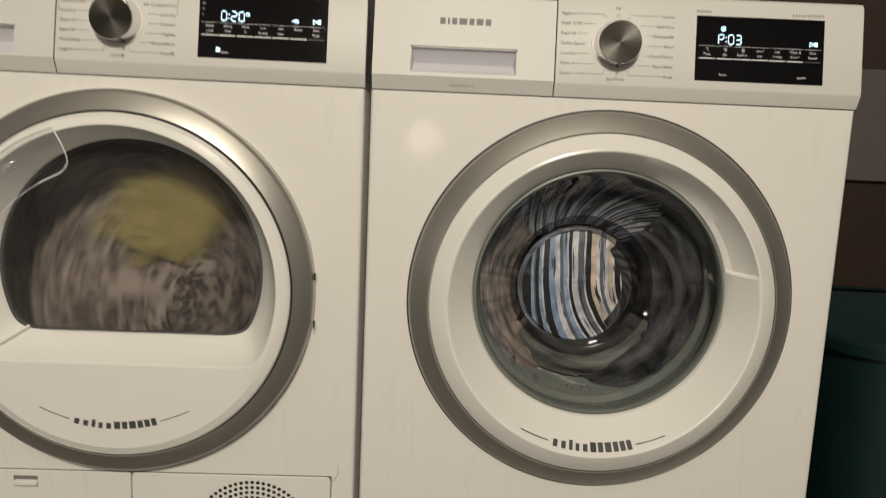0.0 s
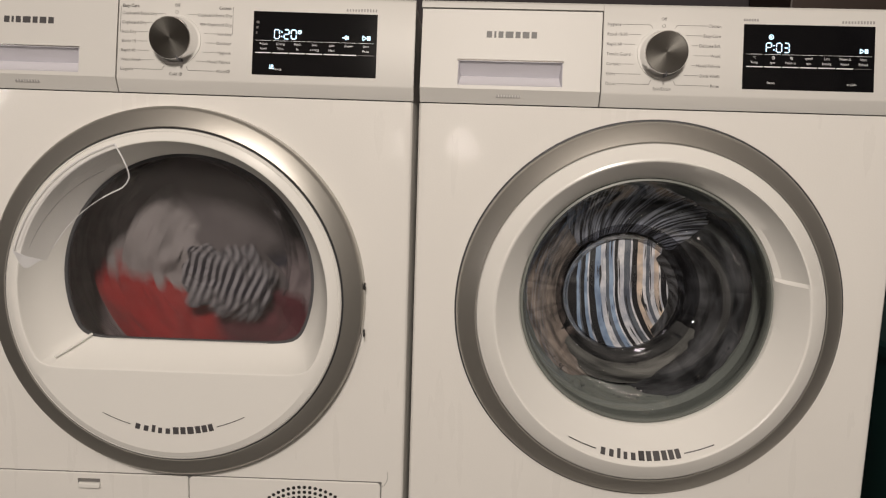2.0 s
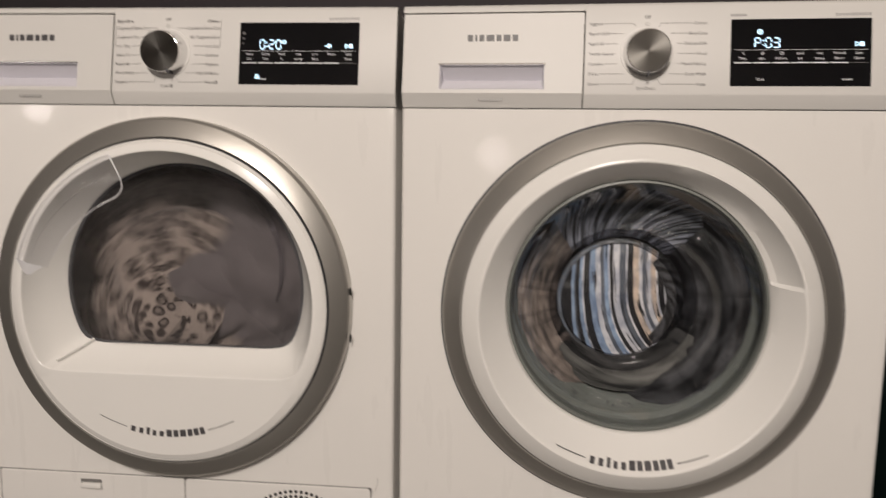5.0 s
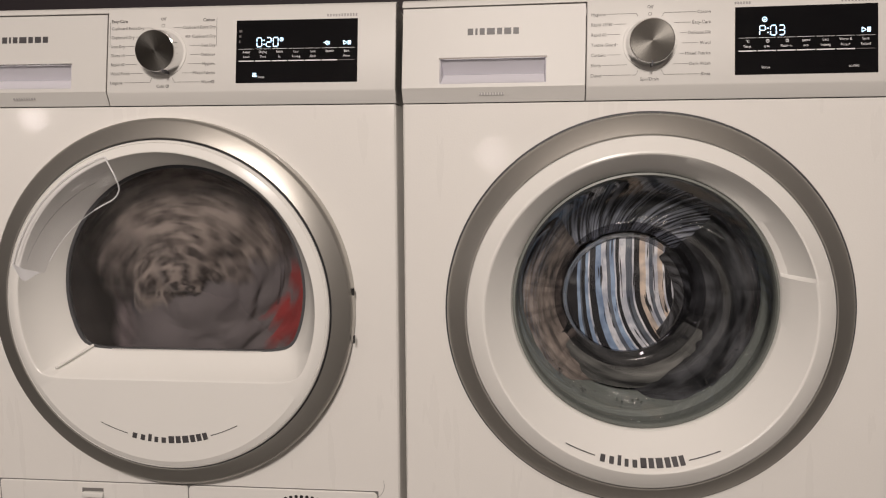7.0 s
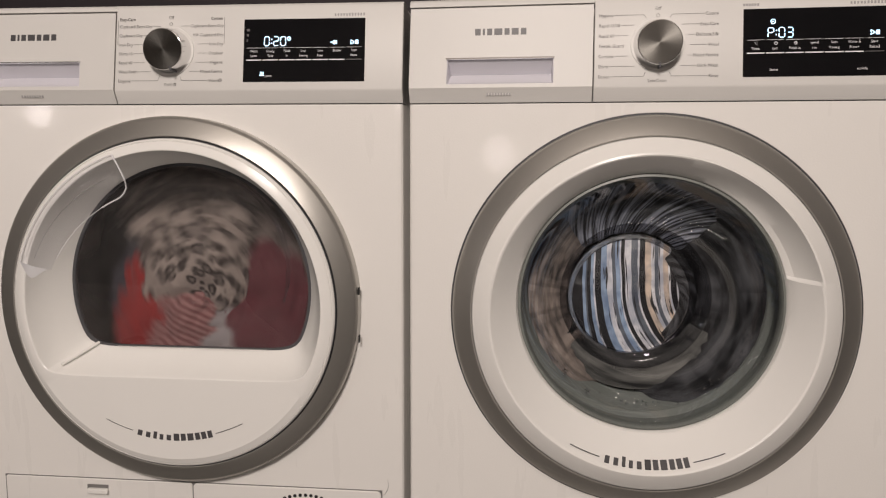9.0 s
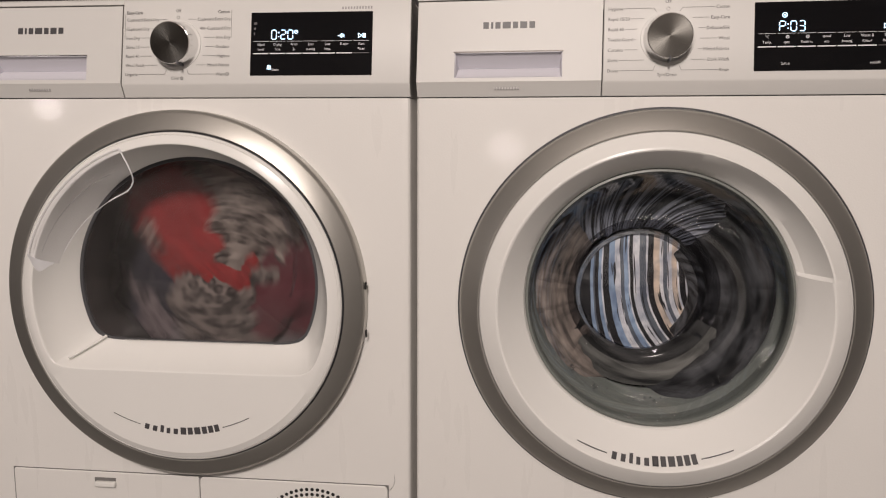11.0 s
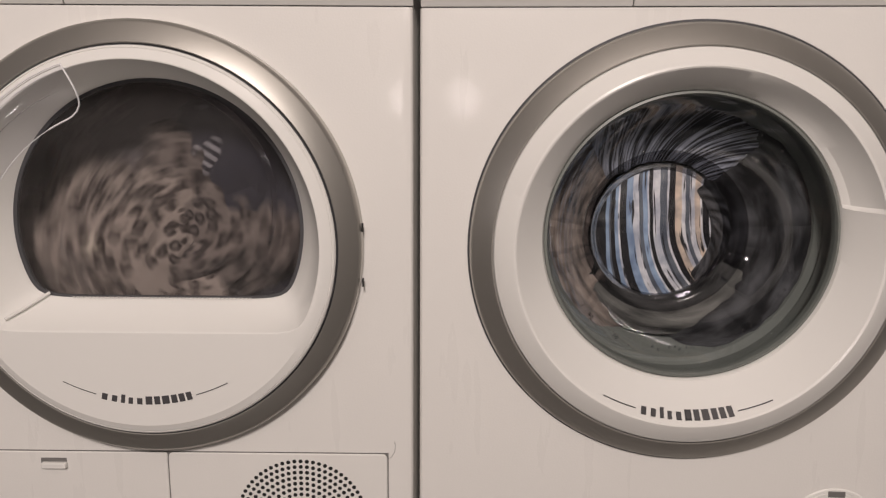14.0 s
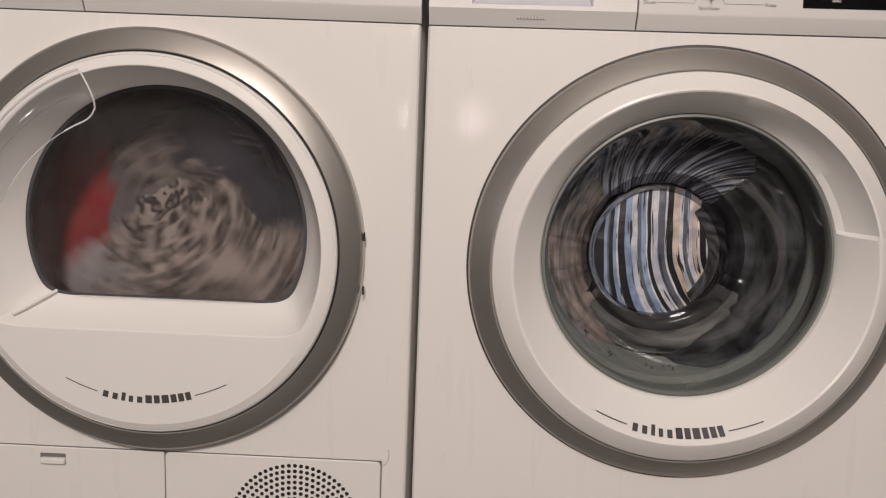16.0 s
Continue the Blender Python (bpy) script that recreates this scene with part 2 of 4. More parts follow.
def housing(m, cx, cz, hole):
    """Steel case with a round opening in its front; rounded front edges."""
    r = lambda d, y, top=SEAM: frame_rect(d, WIDE - d, 0.012 + d, top, y, cx, cz)
    rows = [circle(hole, 0.05, cx, cz), circle(hole, 0.0, cx, cz), r(0.012, 0.0), r(0.0062, 0.0), r(0.003, 0.0008), r(0.001, 0.003), r(0.0, 0.007), r(0.0, DEEP)]
    part("front_panel", skin(bmesh.new(), rows), enamel, m)
    part("back_panel", boxed(0.002, WIDE - 0.002, DEEP, DEEP + 0.004, 0.012, 0.84), enamel, m)
    part("lid", boxed(0.0, WIDE, 0.02, DEEP, HIGH - 0.022, HIGH - 0.002, bevel=0.004), enamel, m)
    part("upper_side", boxed(0.0, 0.002, 0.03, DEEP, SEAM, HIGH - 0.022), enamel, m)
    part("upper_side", boxed(WIDE - 0.002, WIDE, 0.03, DEEP, SEAM, HIGH - 0.022), enamel, m)
    
    for x in (0.05, WIDE - 0.05):
        for y in (0.06, DEEP - 0.06):
            part("foot", lathe_up([(0.0, 0.0), (0.018, 0.0), (0.018, 0.01), (0.008, 0.012), (0.008, 0.03)], x, y), seam_mat, m)


def lathe_up(profile, cx, cy, seg=20):
    return skin(bmesh.new(), [[(cx + r * math.cos(2 * math.pi * i / seg), cy + r * math.sin(2 * math.pi * i / seg), z) for i in range(seg)] for r, z in profile if r > 0], cap_first=True, cap_last=True)


def panel_piece(x0, x1, z0, z1, depth=0.02, proud=0.0, top_round=False, hole=None):
    """A slice of the leaning panel: flat face, a slanted lower strip, a rounded top edge."""
    zs = [z0] + ([0.7375, 0.7405] if z0 < 0.73 else []) + [z1]
    pts = []
    for z in zs:
        y = front(z) - proud
        if z < 0.739 and z0 < 0.73:
            y = -0.0005 if z == z0 else front(0.7405) - proud + 0.0005
        pts.append((y, z))
    if top_round:
        y1 = front(z1) - proud
        pts = pts[:-1] + [(front(z1 - 0.008) - proud, z1 - 0.008), (y1 + 0.0012, z1 - 0.003), (y1 + 0.005, z1 - 0.0004), (y1 + 0.012, z1)]
    yb = max(p[0] for p in pts) + depth
    prof = pts + [(yb, z1), (yb, z0)]
    e = 0.0008
    rows = [[(x0, y + e, z) for y, z in prof], [(x0 + e, y, z) for y, z in prof], [(x1 - e, y, z) for y, z in prof], [(x1, y + e, z) for y, z in prof]]
    return skin(bmesh.new(), rows, cap_first=True, cap_last=True)


def drawer_face(x0, x1, z0, z1, hx0, hx1, hz0, hz1):
    """The drawer's front, one sheet with an opening for the grip."""
    def at(x, z):
        y = front(z)
        if z < 0.7385:
            y = front(0.7405) + (0.7405 - z) / (0.7405 - z0) * 0.0075
        return (x, y, z)
    bm = bmesh.new()
    xs, zs = [x0 + 0.0008, hx0, hx1, x1 - 0.0008], [z0, 0.7375, 0.7405, hz0, hz1, z1 - 0.0008]
    grid = {(i, j): bm.verts.new(at(x, z)) for i, x in enumerate(xs) for j, z in enumerate(zs)}
    for i in range(3):
        for j in range(5):
            if (i, j) != (1, 3):
                bm.faces.new([grid[k] for k in ((i, j), (i + 1, j), (i + 1, j + 1), (i, j + 1))])
    rim = [e for e in bm.edges if e.is_boundary]
    out = bmesh.ops.extrude_edge_only(bm, edges=rim)
    for v in out["geom"]:
        if isinstance(v, bmesh.types.BMVert):
            v.co.y += 0.014
    return bm


def control_panel(m, tall):
    """The plastic panel round drawer, dial and display. Pieces butt against one another with fine gaps."""
    z0 = SEAM + 0.0015
    fascia = part("fascia", panel_piece(0.2262, WIDE, z0, tall, top_round=True), fascia_mat, m, "white plastic control panel")
    part("top_strip", panel_piece(0.0, 0.2262, 0.8405, tall, top_round=True), fascia_mat, m)
    # dark strip painted as the shade in the joint below the panel
    part("seam_shadow", boxed(0.004, WIDE - 0.004, 0.006, 0.03, SEAM - 0.004, SEAM + 0.012), seam_mat, m)
    part("backing", boxed(0.003, 0.235, 0.022, 0.03, SEAM, 0.845), seam_mat, m)
    # drawer front, one sheet round the grip
    drawer = part("drawer_front", drawer_face(0.0008, 0.2256, z0, 0.8392, 0.0485, 0.1785, 0.7450, 0.7765), fascia_mat, m)
    grip = bmesh.new()
    yf = front(0.76)
    x0, x1, a, b = 0.0485, 0.1785, 0.7450, 0.7765
    rows = [[(x0, front(a), a), (x1, front(a), a), (x1, front(b), b), (x0, front(b), b)],
            [(x0 + 0.002, yf + 0.002, a + 0.002), (x1 - 0.002, yf + 0.002, a + 0.002), (x1 - 0.001, yf + 0.003, b), (x0 + 0.001, yf + 0.003, b)],
            [(x0 + 0.003, yf + 0.013, a + 0.011), (x1 - 0.003, yf + 0.013, a + 0.011), (x1 - 0.003, yf + 0.018, a + 0.013), (x0 + 0.003, yf + 0.018, a + 0.013)],
            [(x0 + 0.003, yf + 0.021, a + 0.014), (x1 - 0.003, yf + 0.021, a + 0.014), (x1 - 0.003, yf + 0.022, b), (x0 + 0.003, yf + 0.022, b)]]
    part("grip_recess", skin(grip, rows, cap_last=True), tray_mat, drawer, "greyish recessed drawer grip", smooth=False)
    lip = tube([(x0 - 0.001, front(b) - 0.001, b - 0.0005), (x1 + 0.001, front(b) - 0.001, b - 0.0005)], 0.0013)
    part("grip_edge", lip, chrome, drawer, "thin chrome grip edge")
    inner = skin(bmesh.new(), [[(x0 + 0.003 + 0.124 * i / 24, yf + 0.021, b - 0.0005) for i in range(25)], [(x0 + 0.003 + 0.124 * i / 24, yf + 0.015, b - 0.001) for i in range(25)],
                               [(x0 + 0.003 + 0.124 * i / 24, yf + 0.015, b - (0.0115 if 3 < i < 21 else 0.0095)) for i in range(25)], [(x0 + 0.003 + 0.124 * i / 24, yf + 0.021, b - (0.0120 if 3 < i < 21 else 0.0100)) for i in range(25)]], closed=False)
    part("grip_lip", inner, tray_mat, drawer)
    # maker's mark: seven plain blocks
    x = 0.0826
    for w in (0.0068, 0.0027, 0.0062, 0.0098, 0.0062, 0.0084, 0.0068):
        part("mark_block", leaned(boxed(x, x + w, -0.0002, 0.0004, 0.8042, 0.8122)), mark_grey, drawer)
        x += w + 0.0026
    for i in range(9):
        part("series_block", leaned(boxed(0.0980 + i * 0.00345, 0.0998 + i * 0.00345, 0.0036, 0.0060, 0.7312, 0.7312 + (0.0046 if i in (1,) else 0.0030)), 0.0), series_grey, drawer)
    for i in range(11):
        part("series_block", leaned(boxed(0.5115 + i * 0.0036, 0.5135 + i * 0.0036, -0.0002, 0.0004, 0.8307, 0.8307 + (0.0030 if i < 5 else 0.0036))), series_grey, fascia)
    return fascia


def dial(m, turn):
    cx, cz = 0.2995, 0.7885
    f = front(cz)
    d = part("dial", lathe([(0.0280, f - 0.0005), (0.0280, f - 0.003), (0.0262, -0.009), (0.0258, -0.0205), (0.0253, -0.0217), (0.0245, -0.022)], 0, 0, 72), chrome, m, "chrome programme dial")
    d.location = (cx, 0, cz)
    part("dial_face", lathe([(0.0245, -0.022), (0.012, -0.0218), (0.0004, -0.0217)], 0, 0, 72, cap_last=True), knob_face, d, "brushed metal dial face")
    pt = boxed(-0.0009, 0.0009, -0.0225, -0.006, -0.0288, -0.0226, bevel=0.0004)
    bmesh.ops.transform(pt, matrix=Matrix.Rotation(radians(turn), 4, "Y"), verts=pt.verts)
    part("pointer", pt, print_dark, d, "dark pointer line on the dial")
    part("dial_skirt", leaned(lathe([(0.0315, 0.001), (0.0308, -0.001), (0.0275, -0.0014)], cx, cz, 72)), fascia_mat, m)


def dial_legend(m, left, right, top, bottom, heads, gap):
    """Programme names beside the dial, with fine leader lines towards it."""
    cx, cz = 0.2995, 0.7885
    H = 0.0039
    zl = [0.8225 - gap - i * (0.8225 - gap - 0.7515) / 6 for i in range(7)]
    def line(pts):
        part("leader_line", leaned(stroke(bmesh.new(), pts, 0.0004), 0.0004), print_grey, m, smooth=False)

    for i, (a, b) in enumerate(zip(left, right)):
        z = zl[i]
        for text, x, side in ((a, 0.2310, -1), (b, 0.3685, 1)):
            bm = words(text, x, z, H, "LEFT" if side < 0 else "RIGHT")
            xs = [v.co.x for v in bm.verts]
            x0 = max(xs) + 0.0015 if side < 0 else min(xs) - 0.0015
            part("programme_name", leaned(bm, 0.0004), print_grey, m, smooth=False)
            reach = math.sqrt(max(0.0355 ** 2 - (z - cz) ** 2, 0.009 ** 2))
            x1 = cx + side * (reach + 0.001)
            if i in (0, 6):
                x1 = cx + side * 0.0135
                bend = cz + (0.0315 if i == 0 else -0.0315)
                line([(x0, z), (x1 + side * 0.0025, z), (x1, bend + (0 if i else 0.0) )])
            elif (x1 - x0) * side < -0.001:
                line([(x0, z), (x1, z)])
    part("programme_name", leaned(words(top, cx, 0.8318, H, "CENTER"), 0.0004), print_grey, m, smooth=False)
    part("programme_name", leaned(words(bottom, cx, 0.7465, H, "CENTER"), 0.0004), print_grey, m, smooth=False)
    part("off_mark", leaned(ring_flat(bmesh.new(), cx, 0.8232, 0.0021, 0.0004), 0.0004), print_grey, m, smooth=False)
    if heads:
        for text, x, al in ((heads[0], 0.2310, "LEFT"), (heads[1], 0.3672, "RIGHT")):
            part("programme_name", leaned(words(text, x, 0.8298, H, al, bold=0.0001), 0.0004), print_grey, m, smooth=False)
        line([(0.2292, 0.8285), (0.2292, 0.797)])
        line([(0.3697, 0.8315), (0.3697, 0.797)])
        line([(0.3300, zl[1] - 0.0012), (0.3345, zl[1] - 0.0012), (0.3345, zl[1] + 0.0012), (0.3300, zl[1] + 0.0012), (0.3288, zl[1]), (0.3300, zl[1] - 0.0012)])


SEGMENTS = {"0": "abcdef", "2": "abged", "3": "abgcd", "P": "abefg"}


def digit(ch, x, z, w, h, t):
    """A figure of seven glowing strokes; x, z its lower left corner."""
    bm = bmesh.new()
    g = t * 0.75
    for s in SEGMENTS[ch]:
        if s in "agd":
            zz = {"a": z + h, "g": z + h / 2, "d": z}[s]
            stroke(bm, [(x + g, zz), (x + w - g, zz)], t)
        else:
            xx = x + (w if s in "bc" else 0)
            z0 = z + (h / 2 if s in "bf" else 0)
            stroke(bm, [(xx, z0 + g), (xx, z0 + h / 2 - g)], t)
    return bm


def display(m, figures, colon_x, columns, extras):
    x0, x1, z0, z1 = 0.3955, 0.5505, 0.7490, 0.8278
    glass = part("display", leaned(boxed(x0, x1, -0.0008, 0.004, z0, z1, bevel=0.0006)), black_glass, m, "black glass display, lit white figures")
    P = 0.0013
    for ch, x in zip(figures, (0.4225, 0.4345, 0.4435)):
        part("figure", leaned(digit(ch, x, 0.7942, 0.0062, 0.0112, 0.00105), P), led, glass, "glowing white figure", smooth=False)
    col = bmesh.new()
    for z in (0.7972, 0.8022):
        stroke(col, [(colon_x, z), (colon_x + 0.0013, z)], 0.0013)
    part("colon", leaned(col, P), led, glass, smooth=False)
    w = (x1 - x0 - 0.006) / 7
    rules = bmesh.new()
    for i, (a, b) in enumerate(columns):
        c = x0 + 0.003 + w * (i + 0.5)
        if a:
            part("key_name", leaned(words(a, c, 0.7878, 0.0031, "CENTER", 0.86), P), print_pale, glass, smooth=False)
        if b:
            part("key_name", leaned(words(b, c, 0.7818, 0.0031, "CENTER", 0.86), P), print_pale, glass, smooth=False)
        part("key_bar", leaned(stroke(bmesh.new(), [(c - w * 0.46, 0.7764), (c + w * 0.46, 0.7764)], 0.0013 if i < 6 else 0.0009), P), print_pale if i < 6 else print_grey, glass, smooth=False)
        stroke(rules, [(c - w * 0.46, 0.7915), (c + w * 0.46, 0.7915)], 0.0004)
    part("rule_line", leaned(rules, P), print_pale, glass, smooth=False)
    # start and pause sign
    c = x0 + 0.003 + w * 6.55
    sign = bmesh.new()
    stroke(sign, [(c - 0.005, 0.7952), (c - 0.005, 0.8005), (c - 0.0005, 0.7978), (c - 0.005, 0.7952)], 0.0007)
    for k in (0.0012, 0.0034):
        stroke(sign, [(c + k, 0.7952), (c + k, 0.8005)], 0.0016)
    part("start_sign", leaned(sign, P), led, glass, smooth=False)
    for text, x, z in extras:
        part("key_name", leaned(words(text, x, z, 0.0031, "LEFT", 0.86), P), print_pale, glass, smooth=False)
    return glass


def clock_sign(cx, cz, r):
    bm = ring_flat(bmesh.new(), cx, cz, r, r * 0.3)
    stroke(bm, [(cx, cz + r * 0.55), (cx, cz), (cx + r * 0.45, cz)], r * 0.25)
    return bm


def curved_mark(m, cx, low, y, mat, slope=None):
    """Series mark along the lower door: eleven plain blocks between two fine arcs."""
    r = 0.2
    cz = low + r
    for sgn in (-1, 1):
        pts = [(cx + r * math.sin(radians(sgn * a)), cz - r * math.cos(radians(sgn * a)) + 0.004) for a in (16.2, 19, 22, 25, 27.3)]
        part("mark_line", slope(stroke(bmesh.new(), pts, 0.0010, y)) if slope else stroke(bmesh.new(), pts, 0.0010, y), mat, m, smooth=False)
    w = [5.2, 5, 3.8, 4.2, 5, 4.6, 4, 5, 4, 4, 3.8]
    a = -15.4
    for i, k in enumerate(w):
        step = k * 30.8 / sum(w)
        mid = radians(a + step / 2)
        h = 0.0072 if i < 5 else 0.0094
        if i == 2:
            h = 0.0096
        half = r * radians(step) * (0.26 if i < 5 else 0.36)
        bm = boxed(-half, half, y, y + 0.0005, 0.0, h)
        bmesh.ops.transform(bm, matrix=Matrix.Translation((cx + r * math.sin(mid), 0, cz - r * math.cos(mid))) @ Matrix.Rotation(-mid, 4, "Y"), verts=bm.verts)
        part("mark_block", slope(bm) if slope else bm, mat, m)
        a += step


# ------------------------------------------------ tumble dryer
TURN = 3.3
dryer_at = pose(-0.003, -0.006, 0, 0, 0, TURN) @ pose(-WIDE, 0, 0)
dryer = thing("tumble_dryer", dryer_at, "white condenser tumble dryer running, with a silver-ringed door", "dryer", "laundry machines")
DX, DZ = 0.3015, 0.4645
WX, WZ = 0.3030, 0.4800
housing(dryer, DX, DZ, 0.215)
control_panel(dryer, 0.8485)
dial(dryer, -20)
dial_legend(dryer, ["Cupboard Extra Dry", "Cupboard Dry", "Iron Dry", "Shirts 15", "Rapid 40", "Wool Finish", "Lingerie"],
            ["Cupboard Extra Dry", "Cupboard Dry", "Iron Dry", "Outdoor", "Hygiene", "Mixed Fabrics", "Warm   "], "Off", "Cold   ", ("Easy-Care", "Cotton"), 0.0018)
for x, z in ((0.3660, 0.7515), (0.3065, 0.7465)):
    part("clock_sign", leaned(clock_sign(x, z, 0.0021), 0.0004), print_grey, dryer, smooth=False)
glass = display(dryer, "020", 0.4310, [("Adjust", "Level"), ("Drying", "Time"), ("Finish", "In"), ("Less", "Ironing"), ("Low", "Heat"), ("Buzzer", ""), ("Start", "Pause")], [("Status", 0.4235, 0.7565)])
part("clock_sign", leaned(clock_sign(0.4540, 0.8030, 0.0025), 0.0013), led, glass, smooth=False)
iron = bmesh.new()
for k in range(3):
    stroke(iron, [(0.4180 + k * 0.0018, 0.7582), (0.4186 + k * 0.0018, 0.7600), (0.4180 + k * 0.0018, 0.7618)], 0.0009)
stroke(iron, [(0.4172, 0.7572), (0.4228, 0.7572)], 0.0010)
part("status_sign", leaned(iron, 0.0013), led, glass, smooth=False)
horn = bmesh.new()
stroke(horn, [(0.5070, 0.7978), (0.5095, 0.7978), (0.5122, 0.8006), (0.5122, 0.7950), (0.5095, 0.7978)], 0.0008)
stroke(horn, [(0.5136, 0.7962), (0.5136, 0.7994)], 0.0006)
stroke(horn, [(0.5148, 0.7955), (0.5148, 0.8001)], 0.0006)
part("buzzer_sign", leaned(horn, 0.0013), led, glass, smooth=False)
for k in range(3):
    part("level_mark", leaned(stroke(bmesh.new(), [(0.3995, 0.8010 + k * 0.0065), (0.4010 + 0.0012 * k, 0.8010 + k * 0.0065)], 0.003), 0.0013), print_grey, glass, smooth=False)

d_door = part("door", lathe([(0.2428, 0.0008, -0.0018, 0), (0.2428, -0.009, -0.0018, 0), (0.2420, -0.0155, -0.0018, 0), (0.2393, -0.0190, -0.0017, 0), (0.2378, -0.0200, -0.0016, 0), (0.2172, -0.0285, -0.0004, 0), (0.2160, -0.0282)], DX, DZ), silver, dryer, "silver door ring")
part("door_edge", lathe([(0.2160, -0.0255), (0.2148, -0.0255), (0.2148, -0.0300), (0.2138, -0.0305)], DX, DZ), seam_mat, d_door)
bez = skin(bmesh.new(), [circle(0.2138, -0.0305, DX, DZ), circle(0.2128, -0.0325, DX, DZ), circle(0.2110, -0.0339, DX, DZ), circle(0.2108, -0.0331, DX, DZ), circle(0.2103, -0.0331, DX, DZ), circle(0.2100, -0.0343, DX, DZ),
                         circle(0.2064, -0.0358, DX, DZ), circle(0.2020, -0.0376, DX, DZ),
                         dee(0.1982, -0.0384, DX + 0.001, 0.4665, 0.3692, p=17), dee(0.1968, -0.0384, DX + 0.001, 0.4668, 0.3708, p=17), dee(0.1957, -0.0376, DX + 0.001, 0.4672, 0.3718, p=18), dee(0.1950, -0.0360, DX + 0.001, 0.4675, 0.3725, p=19),
                         dee(0.1946, -0.0338, DX + 0.001, 0.4677, 0.3730, p=20), dee(0.1810, -0.0040, WX - 0.001, 0.4735, 0.3850, p=24), dee(0.1690, 0.0180, WX, WZ, 0.3940, p=16), dee(0.1680, 0.0205, WX, WZ, 0.3952), dee(0.1660, 0.0240, WX, WZ, 0.3966)])
part("door_bezel", bez, plastic, d_door, "white plastic door front with a deep sill")
part("window_gasket", skin(bmesh.new(), [dee(0.1678, 0.0212, WX, WZ, 0.3957), dee(0.1636, 0.0216, WX, WZ, 0.3976), dee(0.1631, 0.0260, WX, WZ, 0.3981)]), seam_mat, d_door)
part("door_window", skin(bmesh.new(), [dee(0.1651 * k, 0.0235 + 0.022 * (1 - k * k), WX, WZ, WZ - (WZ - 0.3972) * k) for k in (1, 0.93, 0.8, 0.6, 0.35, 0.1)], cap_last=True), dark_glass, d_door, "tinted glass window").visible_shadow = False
for i in range(46):
    part("sill_bead", boxed(WX - 0.105 + i * 0.0046, WX - 0.1025 + i * 0.0046, 0.0175, 0.0195, 0.3959, 0.3973), plastic, d_door)
# added white tube standing in for the highlight on the sill's corner crease
part("sill_highlight", tube([(WX - 0.1320, 0.0190, 0.4015), (WX - 0.1392, 0.0050, 0.3960), (WX - 0.1490, -0.0120, 0.3885), (WX - 0.1580, -0.0275, 0.3822)], 0.0019), plastic, d_door)
# clear grip over the upper left of the door
def arc_pt(r, a, y):
    return (DX + r * math.cos(radians(a)), y, DZ + r * math.sin(radians(a)))


def grip_point(u, k):
    """A point of the clear cover: u along it from its top end (0) to its foot (1), k across it from the outer rim (0) to the inner edge (1)."""
    a = 108.5 + 55.5 * u + (1 - u) ** 3 * (8.0 * k ** 4 - 5.5 * k)
    width = 0.0530 - 0.012 * u * u
    r = 0.2040 - width * k
    return arc_pt(r, a, -0.0400 - 0.0065 * math.sin(math.pi * min(1.0, k * 1.15)) + 0.010 * max(0.0, k - 0.6))


grip_rows = [[grip_point(i / 44, k / 12) for i in range(45)] for k in range(13)]
pocket = part("grip_cover", skin(bmesh.new(), grip_rows, closed=False), clear, d_door, "clear plastic door grip")
pocket.visible_shadow = False
# thick clear edge: outer rim, rounded top end, inner edge that thins out
top_end = [grip_point(0.0, k / 12) for k in range(11)] + [grip_point(0.012, 0.93), grip_point(0.04, 0.985), grip_point(0.08, 1.0)]
part("grip_rim", tube([grip_point(i / 44, 0) for i in range(45)], 0.0006), rim_clear, pocket)
part("grip_rim", tube(top_end + [grip_point(i / 44, 1) for i in range(5, 12)], 0.0010), rim_clear, pocket)
part("grip_rim", tube([grip_point(i / 44, 1) for i in range(11, 40)], 0.0005), rim_clear, pocket)
part("grip_rim", tube([grip_point(i / 44, 0.5) for i in range(6, 42)], 0.0004), clear, pocket)
foot_rows = []
for j in range(5):
    f = j / 4
    foot_rows.append([arc_pt(0.2040 - 0.037 * k / 8, 163.5 + f * (0.6 + 4.8 * math.sin(math.pi * k / 8) ** 1.5), -0.0400 - 0.0060 * math.sin(math.pi * k / 8) * (1 - f) - 0.0008) for k in range(9)])
part("grip_end", skin(bmesh.new(), foot_rows, closed=False), rim_clear, pocket, "frosted foot of the door grip").visible_shadow = False
part("grip_pocket", skin(bmesh.new(), [[arc_pt(0.2020 - 0.0035 * k / 2, 109 + 53 * i / 30, -0.0390) for i in range(31)] for k in range(3)], closed=False), plastic, pocket, "pale grip hollow")
curved_mark(d_door, DX, 0.2880, -0.0384, mark_grey)
for z in (0.482, 0.420):
    part("hinge_slot", boxed(DX + 0.2402, DX + 0.2418, -0.0165, -0.011, z, z + 0.009), hole_mat, d_door)

# lower front: filter flap and vent grille
def plate(x0, x1, z0, z1, mat, name, label, r=0.009, proud=0.0022):
    seg = 8
    def outline(d, y):
        pts = []
        for cx, cz, a0 in ((x1 - r, z1 - r, 0), (x0 + r, z1 - r, 90), (x0 + r, z0 + r, 180), (x1 - r, z0 + r, 270)):
            for k in range(seg + 1):
                a = radians(a0 + 90 * k / seg)
                pts.append((cx + (r - d) * math.cos(a), y, cz + (r - d) * math.sin(a)))
        return pts
    return part(name, skin(bmesh.new(), [outline(0, 0.001), outline(0, -proud + 0.001), outline(0.001, -proud), outline(min(0.004, r * 0.8), -proud)], cap_last=True), mat, dryer, label)


